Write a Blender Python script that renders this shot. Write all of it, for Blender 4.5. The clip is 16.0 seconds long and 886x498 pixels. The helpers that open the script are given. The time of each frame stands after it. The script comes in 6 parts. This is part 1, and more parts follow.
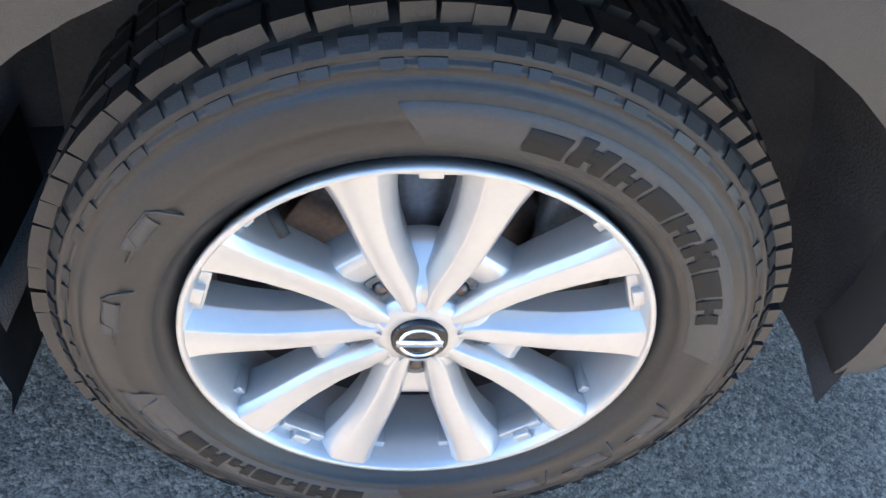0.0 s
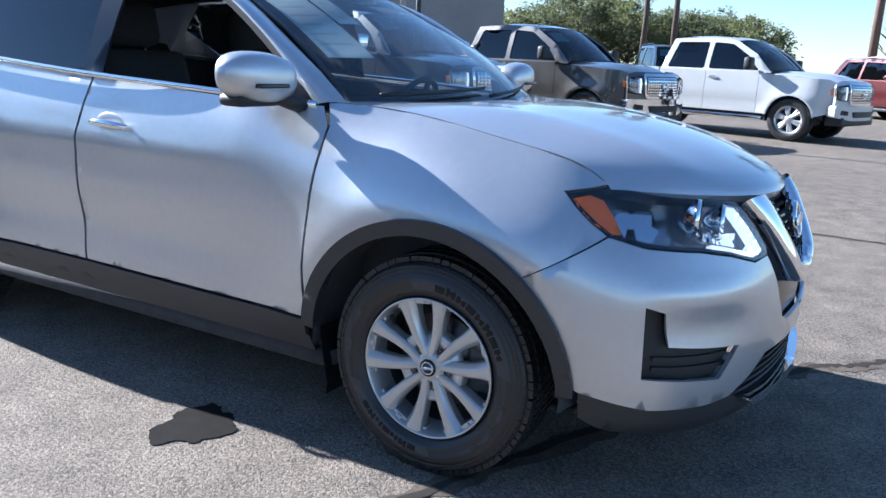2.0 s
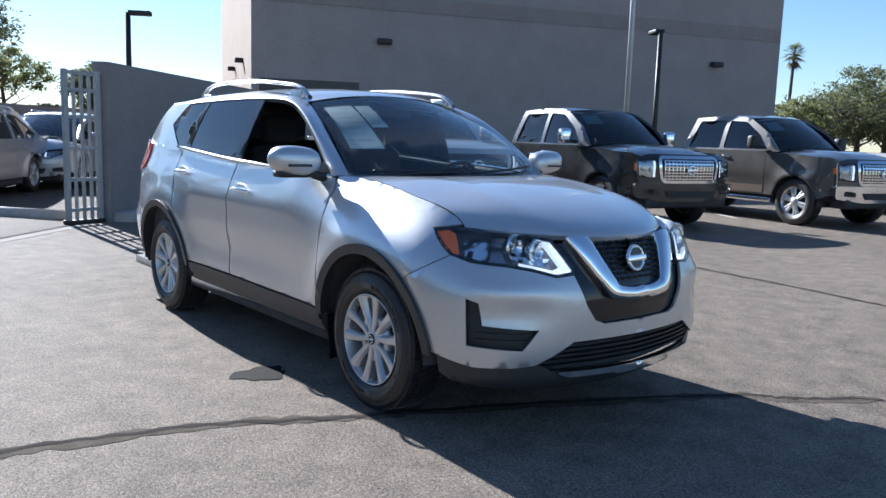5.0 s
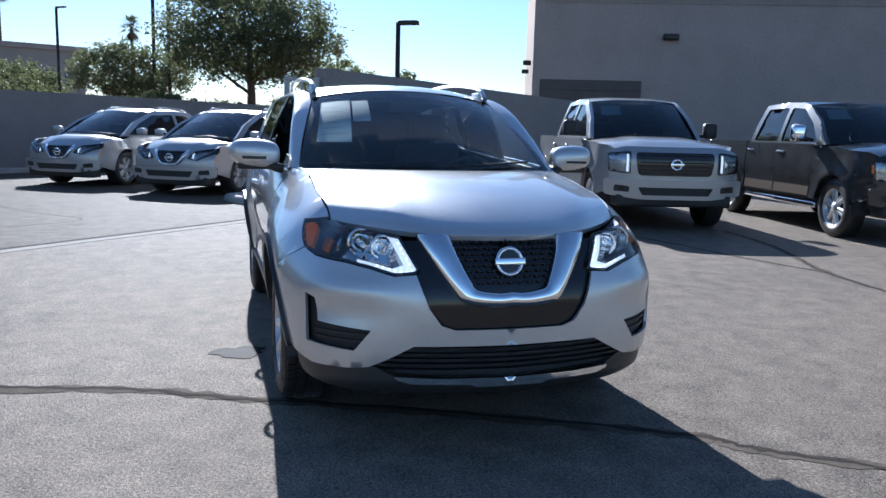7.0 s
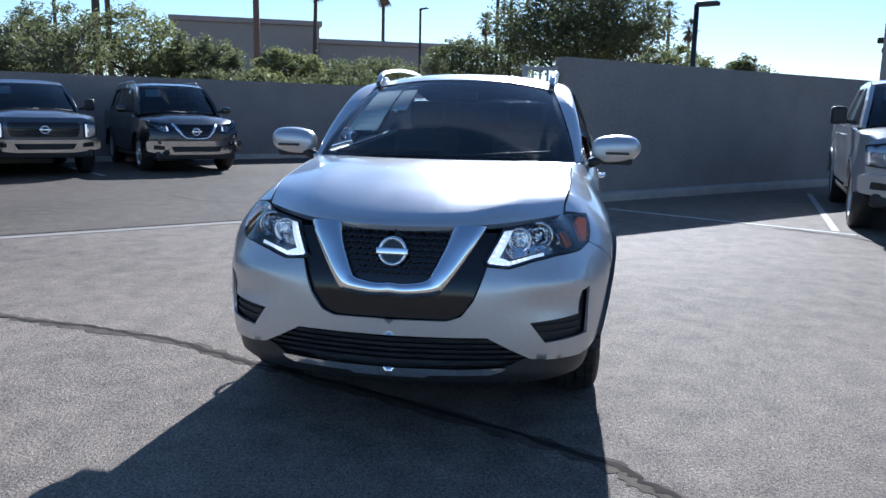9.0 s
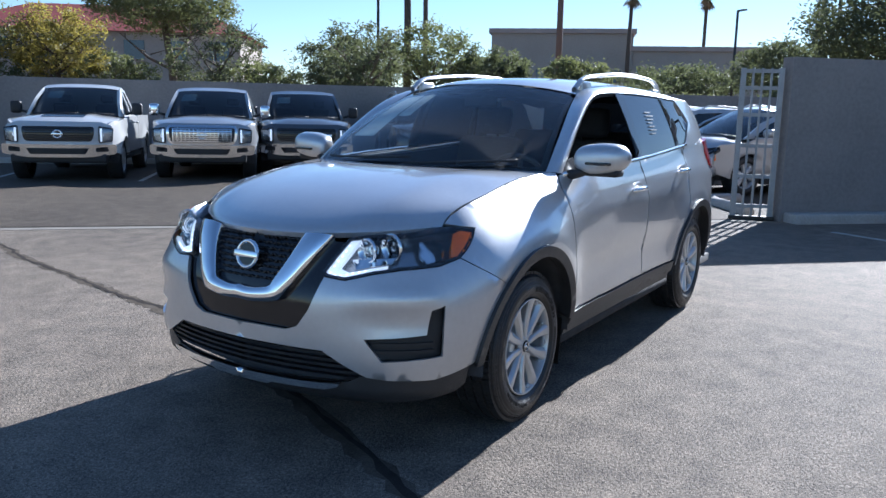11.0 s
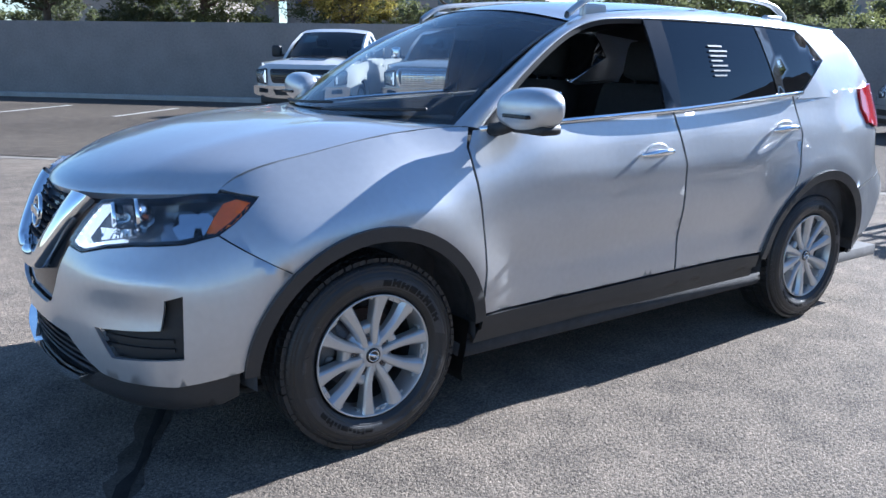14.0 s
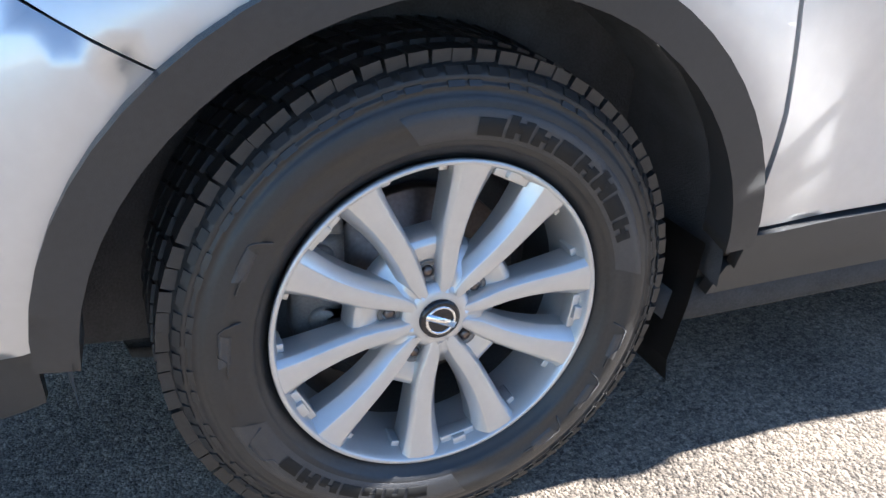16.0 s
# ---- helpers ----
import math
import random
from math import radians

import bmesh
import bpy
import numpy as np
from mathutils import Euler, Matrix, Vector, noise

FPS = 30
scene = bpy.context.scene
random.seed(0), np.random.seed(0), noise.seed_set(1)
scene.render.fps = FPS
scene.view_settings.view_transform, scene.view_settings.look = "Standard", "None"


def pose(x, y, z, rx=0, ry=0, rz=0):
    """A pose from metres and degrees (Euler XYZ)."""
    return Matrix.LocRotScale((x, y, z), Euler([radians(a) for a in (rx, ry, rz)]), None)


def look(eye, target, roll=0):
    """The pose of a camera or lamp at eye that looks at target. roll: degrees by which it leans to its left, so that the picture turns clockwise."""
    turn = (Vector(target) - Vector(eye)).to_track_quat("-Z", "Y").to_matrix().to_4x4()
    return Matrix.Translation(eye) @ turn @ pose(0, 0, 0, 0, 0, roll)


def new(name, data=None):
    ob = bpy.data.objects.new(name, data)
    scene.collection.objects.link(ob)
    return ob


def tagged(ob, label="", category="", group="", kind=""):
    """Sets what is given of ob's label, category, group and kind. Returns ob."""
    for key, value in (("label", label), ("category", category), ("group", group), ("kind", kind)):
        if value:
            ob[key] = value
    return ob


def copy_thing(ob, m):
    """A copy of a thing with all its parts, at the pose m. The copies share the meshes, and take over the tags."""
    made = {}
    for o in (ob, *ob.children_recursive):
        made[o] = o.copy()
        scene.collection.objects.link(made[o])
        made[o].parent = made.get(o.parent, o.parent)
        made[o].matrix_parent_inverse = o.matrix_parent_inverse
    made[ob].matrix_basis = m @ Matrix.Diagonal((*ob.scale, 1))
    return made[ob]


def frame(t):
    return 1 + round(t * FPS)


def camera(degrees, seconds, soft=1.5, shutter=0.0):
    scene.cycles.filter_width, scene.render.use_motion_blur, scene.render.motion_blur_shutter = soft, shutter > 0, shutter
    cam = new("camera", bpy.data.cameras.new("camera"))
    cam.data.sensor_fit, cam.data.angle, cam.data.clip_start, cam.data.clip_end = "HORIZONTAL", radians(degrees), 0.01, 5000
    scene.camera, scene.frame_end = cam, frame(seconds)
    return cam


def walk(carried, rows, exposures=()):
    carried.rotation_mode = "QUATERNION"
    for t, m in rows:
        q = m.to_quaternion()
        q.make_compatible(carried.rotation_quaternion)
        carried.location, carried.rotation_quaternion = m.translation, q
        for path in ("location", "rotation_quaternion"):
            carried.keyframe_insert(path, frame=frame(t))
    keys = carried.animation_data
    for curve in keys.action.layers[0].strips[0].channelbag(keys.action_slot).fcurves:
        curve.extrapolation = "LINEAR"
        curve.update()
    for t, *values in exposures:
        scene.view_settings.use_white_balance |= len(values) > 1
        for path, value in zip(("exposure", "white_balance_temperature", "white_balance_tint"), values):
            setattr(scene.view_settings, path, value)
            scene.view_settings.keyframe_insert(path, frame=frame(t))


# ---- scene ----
cam = camera(58.4, 16.0)
PATH = [
    (0, (1.227, -1.348, 0.946), (1.588, 0.064, -0.423), 16.3),
    (0.5, (1.428, -1.627, 1.026), (1.348, -0.02, -0.162), 10.5),
    (1, (1.755, -1.971, 1.16), (1.285, -0.27, 0.219), 6.6),
    (1.5, (2.13, -2.419, 1.255), (1.359, -0.696, 0.593), 4.1),
    (2, (2.505, -2.849, 1.287), (1.55, -1.155, 0.818), 2.7),
    (2.5, (2.851, -3.199, 1.319), (1.792, -1.545, 0.942), 1.8),
    (3, (3.189, -3.561, 1.311), (2.038, -1.958, 0.985), 1.35),
    (3.5, (3.533, -3.633, 1.317), (2.292, -2.093, 1.021), 1.15),
    (6, (4.952, -2.157, 1.346), (3.223, -1.193, 1.058), 2.0),
    (6.5, (5.121, -1.671, 1.346), (3.298, -0.901, 1.056), 1.8),
    (7, (5.304, -1.185, 1.35), (3.405, -0.63, 1.055), 1.5),
    (7.5, (5.383, -0.694, 1.362), (3.435, -0.362, 1.055), 1.4),
    (8, (5.495, -0.238, 1.378), (3.524, -0.129, 1.054), 1.1),
    (8.5, (5.431, 0.24, 1.381), (3.462, 0.132, 1.043), 1.1),
    (9, (5.403, 0.716, 1.392), (3.457, 0.405, 1.05), 1.2),
    (11.5, (4.236, 2.774, 1.422), (2.673, 1.574, 1.09), 1.0),
    (12, (3.904, 3.114, 1.434), (2.458, 1.775, 1.109), 0.8),
    (12.5, (3.63, 3.445, 1.431), (2.299, 1.989, 1.109), 0.7),
    (13, (3.317, 3.568, 1.444), (2.084, 2.035, 1.096), 0.6),
    (13.5, (2.931, 3.472, 1.439), (1.77, 1.895, 1.033), 0.8),
    (14, (2.67, 3.147, 1.395), (1.55, 1.561, 0.914), 0.9),
    (14.5, (2.361, 2.736, 1.326), (1.27, 1.171, 0.727), 1.7),
    (15, (2.095, 2.345, 1.266), (1.067, 0.796, 0.526), 2.6),
    (15.5, (1.946, 1.996, 1.083), (0.999, 0.425, 0.285), 2.3),
    (16, (1.696, 1.687, 0.9), (1.005, 0.035, 0.007), 2.5),
]
EXPOSURES = [(0, 3.75, 6000, 10), (0.5, 3.5, 6400, 10), (1, 2.6, 5850, 10), (1.5, 1.95, 5150, 10), (2, 1.8, 5000, 10), (3, 1.65, 5200, 10), (3.7, 1.62, 5250, 10), (6, 1.25, 5100, 10), (9.2, 1.22, 5000, 10), (11.3, 1.38, 5050, 10),
             (13.5, 1.68, 5000, 10), (14.5, 1.82, 5000, 10), (15, 2.0, 5000, 10), (15.5, 2.15, 5000, 10), (16, 2.85, 5600, 10)]
walk(cam, [(t, look(eye, target, roll)) for t, eye, target, roll in PATH], EXPOSURES)

# ---- daylight: low sun behind the parked car ----
SUN_EL = 28.0
world = bpy.data.worlds.new("sky")
scene.world = world
world.use_nodes = True
sky = world.node_tree.nodes.new("ShaderNodeTexSky")
sky.sky_type, sky.sun_disc = "NISHITA", False
sky.sun_elevation, sky.sun_rotation = radians(SUN_EL), radians(270)
sky.air_density, sky.dust_density, sky.ozone_density = 1.0, 0.1, 1.6
back = world.node_tree.nodes["Background"]
world.node_tree.links.new(sky.outputs[0], back.inputs[0])
back.inputs[1].default_value = 0.052
sun = new("sun", bpy.data.lights.new("sun", "SUN"))
sun.data.energy, sun.data.angle, sun.data.color = 5.0, radians(0.5), (1.0, 0.89, 0.75)
sun.matrix_world = look((-40 * math.cos(radians(SUN_EL)), 0.8, 40 * math.sin(radians(SUN_EL))), (0, 0, 0))
scene.view_settings.exposure = 1.2

# ---- materials ----
def material(name, color, rough=0.5, metal=0.0, coat=0.0, noise_scale=0.0, amount=0.0, bump=0.0, bump_scale=200.0,
             rough_var=0.0, coat_rough=0.05, emission=0.0, alpha=1.0, spec=0.5, by_piece=0.0):
    """A surface with colour variation at two scales, roughness variation and fine relief."""
    m = bpy.data.materials.new(name)
    m.use_nodes = True
    nt = m.node_tree
    b = nt.nodes["Principled BSDF"]
    b.inputs["Base Color"].default_value = (*color, 1)
    b.inputs["Roughness"].default_value = rough
    b.inputs["Metallic"].default_value = metal
    b.inputs["Coat Weight"].default_value = coat
    b.inputs["Coat Roughness"].default_value = coat_rough
    b.inputs["Specular IOR Level"].default_value = spec
    if alpha < 1:
        b.inputs["Alpha"].default_value = alpha
    if emission:
        b.inputs["Emission Color"].default_value = (*color, 1)
        b.inputs["Emission Strength"].default_value = emission
    co = nt.nodes.new("ShaderNodeTexCoord")
    if noise_scale and amount:
        n1, n2 = nt.nodes.new("ShaderNodeTexNoise"), nt.nodes.new("ShaderNodeTexNoise")
        n1.inputs["Scale"].default_value, n2.inputs["Scale"].default_value = noise_scale, noise_scale * 14
        n1.inputs["Detail"].default_value = n2.inputs["Detail"].default_value = 5
        add = nt.nodes.new("ShaderNodeMath")
        add.operation = "ADD"
        ramp = nt.nodes.new("ShaderNodeMapRange")
        ramp.inputs["From Min"].default_value, ramp.inputs["From Max"].default_value = 0.7, 1.3
        ramp.inputs["To Min"].default_value, ramp.inputs["To Max"].default_value = 1 - amount, 1 + amount
        mul = nt.nodes.new("ShaderNodeVectorMath")
        mul.operation = "SCALE"
        mul.inputs[0].default_value = color
        nt.links.new(co.outputs["Object"], n1.inputs["Vector"])
        nt.links.new(co.outputs["Object"], n2.inputs["Vector"])
        nt.links.new(n1.outputs["Fac"], add.inputs[0])
        nt.links.new(n2.outputs["Fac"], add.inputs[1])
        nt.links.new(add.outputs[0], ramp.inputs["Value"])
        fac = ramp.outputs["Result"]
        if by_piece:
            info, pr, pm = nt.nodes.new("ShaderNodeObjectInfo"), nt.nodes.new("ShaderNodeMapRange"), nt.nodes.new("ShaderNodeMath")
            pr.inputs["To Min"].default_value, pr.inputs["To Max"].default_value = 1 - by_piece, 1 + by_piece
            pm.operation = "MULTIPLY"
            nt.links.new(info.outputs["Random"], pr.inputs["Value"])
            nt.links.new(fac, pm.inputs[0])
            nt.links.new(pr.outputs["Result"], pm.inputs[1])
            fac = pm.outputs[0]
        nt.links.new(fac, mul.inputs["Scale"])
        nt.links.new(mul.outputs[0], b.inputs["Base Color"])
        if rough_var:
            rr = nt.nodes.new("ShaderNodeMapRange")
            rr.inputs["From Min"].default_value, rr.inputs["From Max"].default_value = 0.35, 0.65
            rr.inputs["To Min"].default_value, rr.inputs["To Max"].default_value = rough - rough_var, rough + rough_var
            nt.links.new(n1.outputs["Fac"], rr.inputs["Value"])
            nt.links.new(rr.outputs["Result"], b.inputs["Roughness"])
    if bump:
        nb, bp = nt.nodes.new("ShaderNodeTexNoise"), nt.nodes.new("ShaderNodeBump")
        nb.inputs["Scale"].default_value, nb.inputs["Detail"].default_value = bump_scale, 3
        bp.inputs["Strength"].default_value, bp.inputs["Distance"].default_value = bump, 0.01
        nt.links.new(co.outputs["Object"], nb.inputs["Vector"])
        nt.links.new(nb.outputs["Fac"], bp.inputs["Height"])
        nt.links.new(bp.outputs["Normal"], b.inputs["Normal"])
    return m


def glass(name, tint, gloss=1.0, haze=0.0):
    """A thin pane: tinted see-through with a clear reflection that grows at grazing angles."""
    m = bpy.data.materials.new(name)
    m.use_nodes = True
    nt = m.node_tree
    out = nt.nodes["Material Output"]
    nt.nodes.remove(nt.nodes["Principled BSDF"])
    tr, gl, mix, fr = (nt.nodes.new(k) for k in ("ShaderNodeBsdfTransparent", "ShaderNodeBsdfGlossy", "ShaderNodeMixShader", "ShaderNodeFresnel"))
    tr.inputs["Color"].default_value = (*tint, 1)
    gl.inputs["Roughness"].default_value = 0.015
    gl.inputs["Color"].default_value = (gloss, gloss, gloss, 1)
    fr.inputs["IOR"].default_value = 1.6
    nt.links.new(fr.outputs[0], mix.inputs[0])
    nt.links.new(tr.outputs[0], mix.inputs[1])
    nt.links.new(gl.outputs[0], mix.inputs[2])
    # even pale veil lightens the pane in place of reflected sky, by haze
    sky_veil, film = nt.nodes.new("ShaderNodeBsdfTranslucent"), nt.nodes.new("ShaderNodeMixShader")
    sky_veil.inputs["Color"].default_value = (.75, .78, .80, 1)
    film.inputs[0].default_value = haze
    nt.links.new(mix.outputs[0], film.inputs[1])
    nt.links.new(sky_veil.outputs[0], film.inputs[2])
    nt.links.new(film.outputs[0], out.inputs["Surface"])
    return m


def car_paint(name, color, metal=0.55, rough=0.36):
    """Metallic lacquer: flakes that sparkle a little under a glossy clear coat, with a faintly dusty tone."""
    m = material(name, color, rough, metal, 1.0, 3.0, 0.04, rough_var=0.03, coat_rough=0.04)
    nt = m.node_tree
    b = nt.nodes["Principled BSDF"]
    co, v, bp = (nt.nodes.new(k) for k in ("ShaderNodeTexCoord", "ShaderNodeTexVoronoi", "ShaderNodeBump"))
    v.inputs["Scale"].default_value = 900
    bp.inputs["Strength"].default_value, bp.inputs["Distance"].default_value = 0.06, 0.002
    nt.links.new(co.outputs["Object"], v.inputs["Vector"])
    nt.links.new(v.outputs["Color"], bp.inputs["Height"])
    nt.links.new(bp.outputs["Normal"], b.inputs["Normal"])
    return m


SILVER = car_paint("silver_paint", (0.54, 0.546, 0.556), 0.64, 0.33)
CHROME = material("chrome", (0.86, 0.87, 0.88), 0.07, 1.0, noise_scale=5, amount=0.02)
ALLOY = material("alloy_silver", (0.53, 0.53, 0.525), 0.32, 0.6, 0.5, 8, 0.03, coat_rough=0.12)
GLOSS_BLACK = material("gloss_black", (0.012, 0.012, 0.014), 0.12, spec=0.5, noise_scale=6, amount=0.1)
PLASTIC = material("grey_plastic", (0.030, 0.0305, 0.032), 0.42, noise_scale=9, amount=0.12, bump=0.15, bump_scale=900)
DARK = material("black_plastic", (0.016, 0.016, 0.017), 0.55, noise_scale=9, amount=0.15, bump=0.1, bump_scale=500)
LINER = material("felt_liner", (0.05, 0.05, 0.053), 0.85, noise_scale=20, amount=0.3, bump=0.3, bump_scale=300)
RUBBER = material("tyre_rubber", (0.021, 0.0205, 0.0205), 0.42, noise_scale=14, amount=0.22, bump=0.1, bump_scale=700, rough_var=0.08)
RUBBER_FIELD = material("ribbed_rubber", (0.040, 0.040, 0.042), 0.38, noise_scale=22, amount=0.15, bump=0.2, bump_scale=1500)
RUBBER_MARK = material("moulded_letters", (0.012, 0.012, 0.012), 0.6, noise_scale=20, amount=0.1, spec=0.25)
STEEL = material("brake_steel", (0.16, 0.13, 0.115), 0.35, 0.9, noise_scale=12, amount=0.25, rough_var=0.1)
BARREL = material("dusty_barrel", (0.10, 0.095, 0.09), 0.5, 0.5, noise_scale=15, amount=0.25)
CAST = material("cast_iron", (0.18, 0.175, 0.17), 0.55, 0.5, noise_scale=20, amount=0.25)
CLEAR = glass("clear_glass", (0.80, 0.86, 0.84), haze=0.09)
LENS = glass("clear_lens", (0.93, 0.94, 0.95))
PRIVACY = glass("privacy_glass", (0.035, 0.04, 0.045))
AMBER = material("amber_reflector", (1.0, 0.22, 0.012), 0.15, coat=1.0, noise_scale=60, amount=0.1)
TAIL_RED = material("red_lens", (0.45, 0.015, 0.02), 0.12, coat=1.0, noise_scale=30, amount=0.08)
LED = material("lit_led", (0.95, 0.97, 1.0), 0.2, emission=1.5)
DRL = material("light_guide", (0.86, 0.88, 0.90), 0.15, coat=1.0, emission=0.3)
LAMP_INNER = material("lamp_housing", (0.38, 0.39, 0.41), 0.20, 0.8, noise_scale=10, amount=0.1)
TRIM_CLOTH = material("charcoal_cloth", (0.028, 0.028, 0.03), 0.9, noise_scale=40, amount=0.2, bump=0.3, bump_scale=600)
DASH = material("dashboard_vinyl", (0.03, 0.03, 0.032), 0.6, noise_scale=20, amount=0.15, bump=0.15, bump_scale=800)
PAPER = material("window_paper", (0.50, 0.58, 0.60), 0.7, noise_scale=10, amount=0.04)
PRINT = material("white_print", (0.28, 0.29, 0.30), 0.6)


def leaves(name, color):
    """Thin leaves that let some of the sun through."""
    m = material(name, color, .6, noise_scale=1.1, amount=.4)
    nt = m.node_tree
    b, out = nt.nodes["Principled BSDF"], nt.nodes["Material Output"]
    tr, mix = nt.nodes.new("ShaderNodeBsdfTranslucent"), nt.nodes.new("ShaderNodeMixShader")
    tr.inputs["Color"].default_value = (color[0] * 1.4, color[1] * 1.4, color[2] * 1.0, 1)
    mix.inputs[0].default_value = .55
    nt.links.new(b.outputs[0], mix.inputs[1])
    nt.links.new(tr.outputs[0], mix.inputs[2])
    nt.links.new(mix.outputs[0], out.inputs["Surface"])
    return m


# ---- mesh helpers ----
def part(name, bm, mat, parent=None, label="", smooth=True, m=None):
    """Links a bmesh as one mesh object, under parent if given."""
    me = bpy.data.meshes.new(name)
    bm.to_mesh(me)
    bm.free()
    for one in (mat if isinstance(mat, (list, tuple)) else (mat,)):
        me.materials.append(one)
    if smooth:
        me.shade_smooth()
    ob = new(name, me)
    if parent is not None:
        ob.parent = parent
    if m is not None:
        ob.matrix_basis = m
    if label:
        ob["label"] = label
    return ob


def thing(name, label, category, m=None, group="", kind=""):
    ob = new(name)
    ob.empty_display_size = 0.2
    if m is not None:
        ob.matrix_basis = m
    return tagged(ob, label, category, group, kind)


def add_box(bm, x0, y0, z0, x1, y1, z1, m=None, bevel=0.0):
    """Adds a box, bevelled if asked, to a bmesh."""
    r = bmesh.ops.create_cube(bm, size=1, matrix=(m or Matrix()) @ Matrix.LocRotScale(
        ((x0 + x1) / 2, (y0 + y1) / 2, (z0 + z1) / 2), None, (abs(x1 - x0), abs(y1 - y0), abs(z1 - z0))))
    if bevel:
        es = list({e for v in r["verts"] for e in v.link_edges})
        bmesh.ops.bevel(bm, geom=es, offset=bevel, segments=2, profile=0.6, affect="EDGES")
    return bm


def boxed(x0, y0, z0, x1, y1, z1, bevel=0.0, m=None):
    return add_box(bmesh.new(), x0, y0, z0, x1, y1, z1, m, bevel)


def grid_mesh(rows, bm=None, closed=False, flip=False):
    """A quad sheet through rows of points."""
    bm = bm or bmesh.new()
    vs = [[bm.verts.new(p) for p in r] for r in rows]
    n = len(rows[0])
    for a, b in zip(vs, vs[1:]):
        for j in range(n if closed else n - 1):
            q = (a[j], a[(j + 1) % n], b[(j + 1) % n], b[j])
            bm.faces.new(q[::-1] if flip else q)
    return bm


def lathe(profile, seg=48, bm=None, axis="y", arc=(0, 2 * math.pi)):
    """Turns (radius, along) pairs about the y axis."""
    full = abs(arc[1] - arc[0] - 2 * math.pi) < 1e-6
    rows = []
    for r, y in profile:
        n = seg if full else seg + 1
        rows.append([(r * math.cos(arc[0] + (arc[1] - arc[0]) * k / seg), y, r * math.sin(arc[0] + (arc[1] - arc[0]) * k / seg)) for k in range(n)])
    return grid_mesh(rows, bm, closed=full)


def tube(points, radius, seg=8, bm=None, cap=True):
    """A round bar along points; radius may be one number or one a point."""
    bm = bm or bmesh.new()
    pts = [Vector(p) for p in points]
    rad = radius if isinstance(radius, (list, tuple)) else [radius] * len(pts)
    rings = []
    for i, p in enumerate(pts):
        d = (pts[min(i + 1, len(pts) - 1)] - pts[max(i - 1, 0)]).normalized()
        a = d.cross(Vector((0, 0, 1)))
        a = (a if a.length > 0.05 else d.cross(Vector((0, 1, 0)))).normalized()
        b = d.cross(a)
        rings.append([bm.verts.new(p + rad[i] * (math.cos(2 * math.pi * k / seg) * a + math.sin(2 * math.pi * k / seg) * b)) for k in range(seg)])
    for r0, r1 in zip(rings, rings[1:]):
        for k in range(seg):
            bm.faces.new((r0[k], r0[(k + 1) % seg], r1[(k + 1) % seg], r1[k]))
    if cap:
        bm.faces.new(rings[0][::-1])
        bm.faces.new(rings[-1])
    return bm


class Spline:
    """A natural cubic through (s, value...) rows."""
    def __init__(self, s, v):
        self.s, self.v = np.array(s, float), np.array(v, float)
        n, h = len(s), np.diff(self.s)
        A, r = np.eye(n), np.zeros(self.v.shape)
        for i in range(1, n - 1):
            A[i, i - 1], A[i, i], A[i, i + 1] = h[i - 1], 2 * (h[i - 1] + h[i]), h[i]
            r[i] = 6 * ((self.v[i + 1] - self.v[i]) / h[i] - (self.v[i] - self.v[i - 1]) / h[i - 1])
        self.m, self.h = np.linalg.solve(A, r), h

    def __call__(self, x):
        x = min(max(x, self.s[0]), self.s[-1])
        i = min(max(int(np.searchsorted(self.s, x)) - 1, 0), len(self.h) - 1)
        h, a, b = self.h[i], self.s[i + 1] - x, x - self.s[i]
        return (self.m[i] * a ** 3 + self.m[i + 1] * b ** 3) / (6 * h) + (self.v[i] / h - self.m[i] * h / 6) * a + (self.v[i + 1] / h - self.m[i + 1] * h / 6) * b


def smooth01(a, b, x):
    t = min(max((x - a) / (b - a), 0), 1)
    return t * t * (3 - 2 * t)


def inside(p, poly):
    hit, j = False, len(poly) - 1
    for i in range(len(poly)):
        (xi, yi), (xj, yj) = poly[i], poly[j]
        if (yi > p[1]) != (yj > p[1]) and p[0] < (xj - xi) * (p[1] - yi) / (yj - yi) + xi:
            hit = not hit
        j = i
    return hit


def dense(poly, step):
    out = []
    for (x0, y0), (x1, y1) in zip(poly, poly[1:] + poly[:1]):
        n = max(1, int(math.ceil(math.hypot(x1 - x0, y1 - y0) / step)))
        out += [(x0 + (x1 - x0) * k / n, y0 + (y1 - y0) * k / n) for k in range(n)]
    return out


def shrink(poly, gap):
    """Moves an outline inwards by gap."""
    area = sum(x0 * y1 - x1 * y0 for (x0, y0), (x1, y1) in zip(poly, poly[1:] + poly[:1]))
    s, n, out = (1 if area > 0 else -1), len(poly), []
    for i in range(n):
        a, b, c = Vector(poly[i - 1]), Vector(poly[i]), Vector(poly[(i + 1) % n])
        d0, d1 = (b - a), (c - b)
        if d0.length < 1e-7 or d1.length < 1e-7:
            out.append(tuple(b))
            continue
        d0.normalize(), d1.normalize()
        n0, n1 = Vector((-d0.y, d0.x)) * s, Vector((-d1.y, d1.x)) * s
        k = n0 + n1
        k = k / max(0.35, k.length_squared / 2) if k.length > 1e-6 else n0
        out.append(tuple(b + k * gap))
    return out


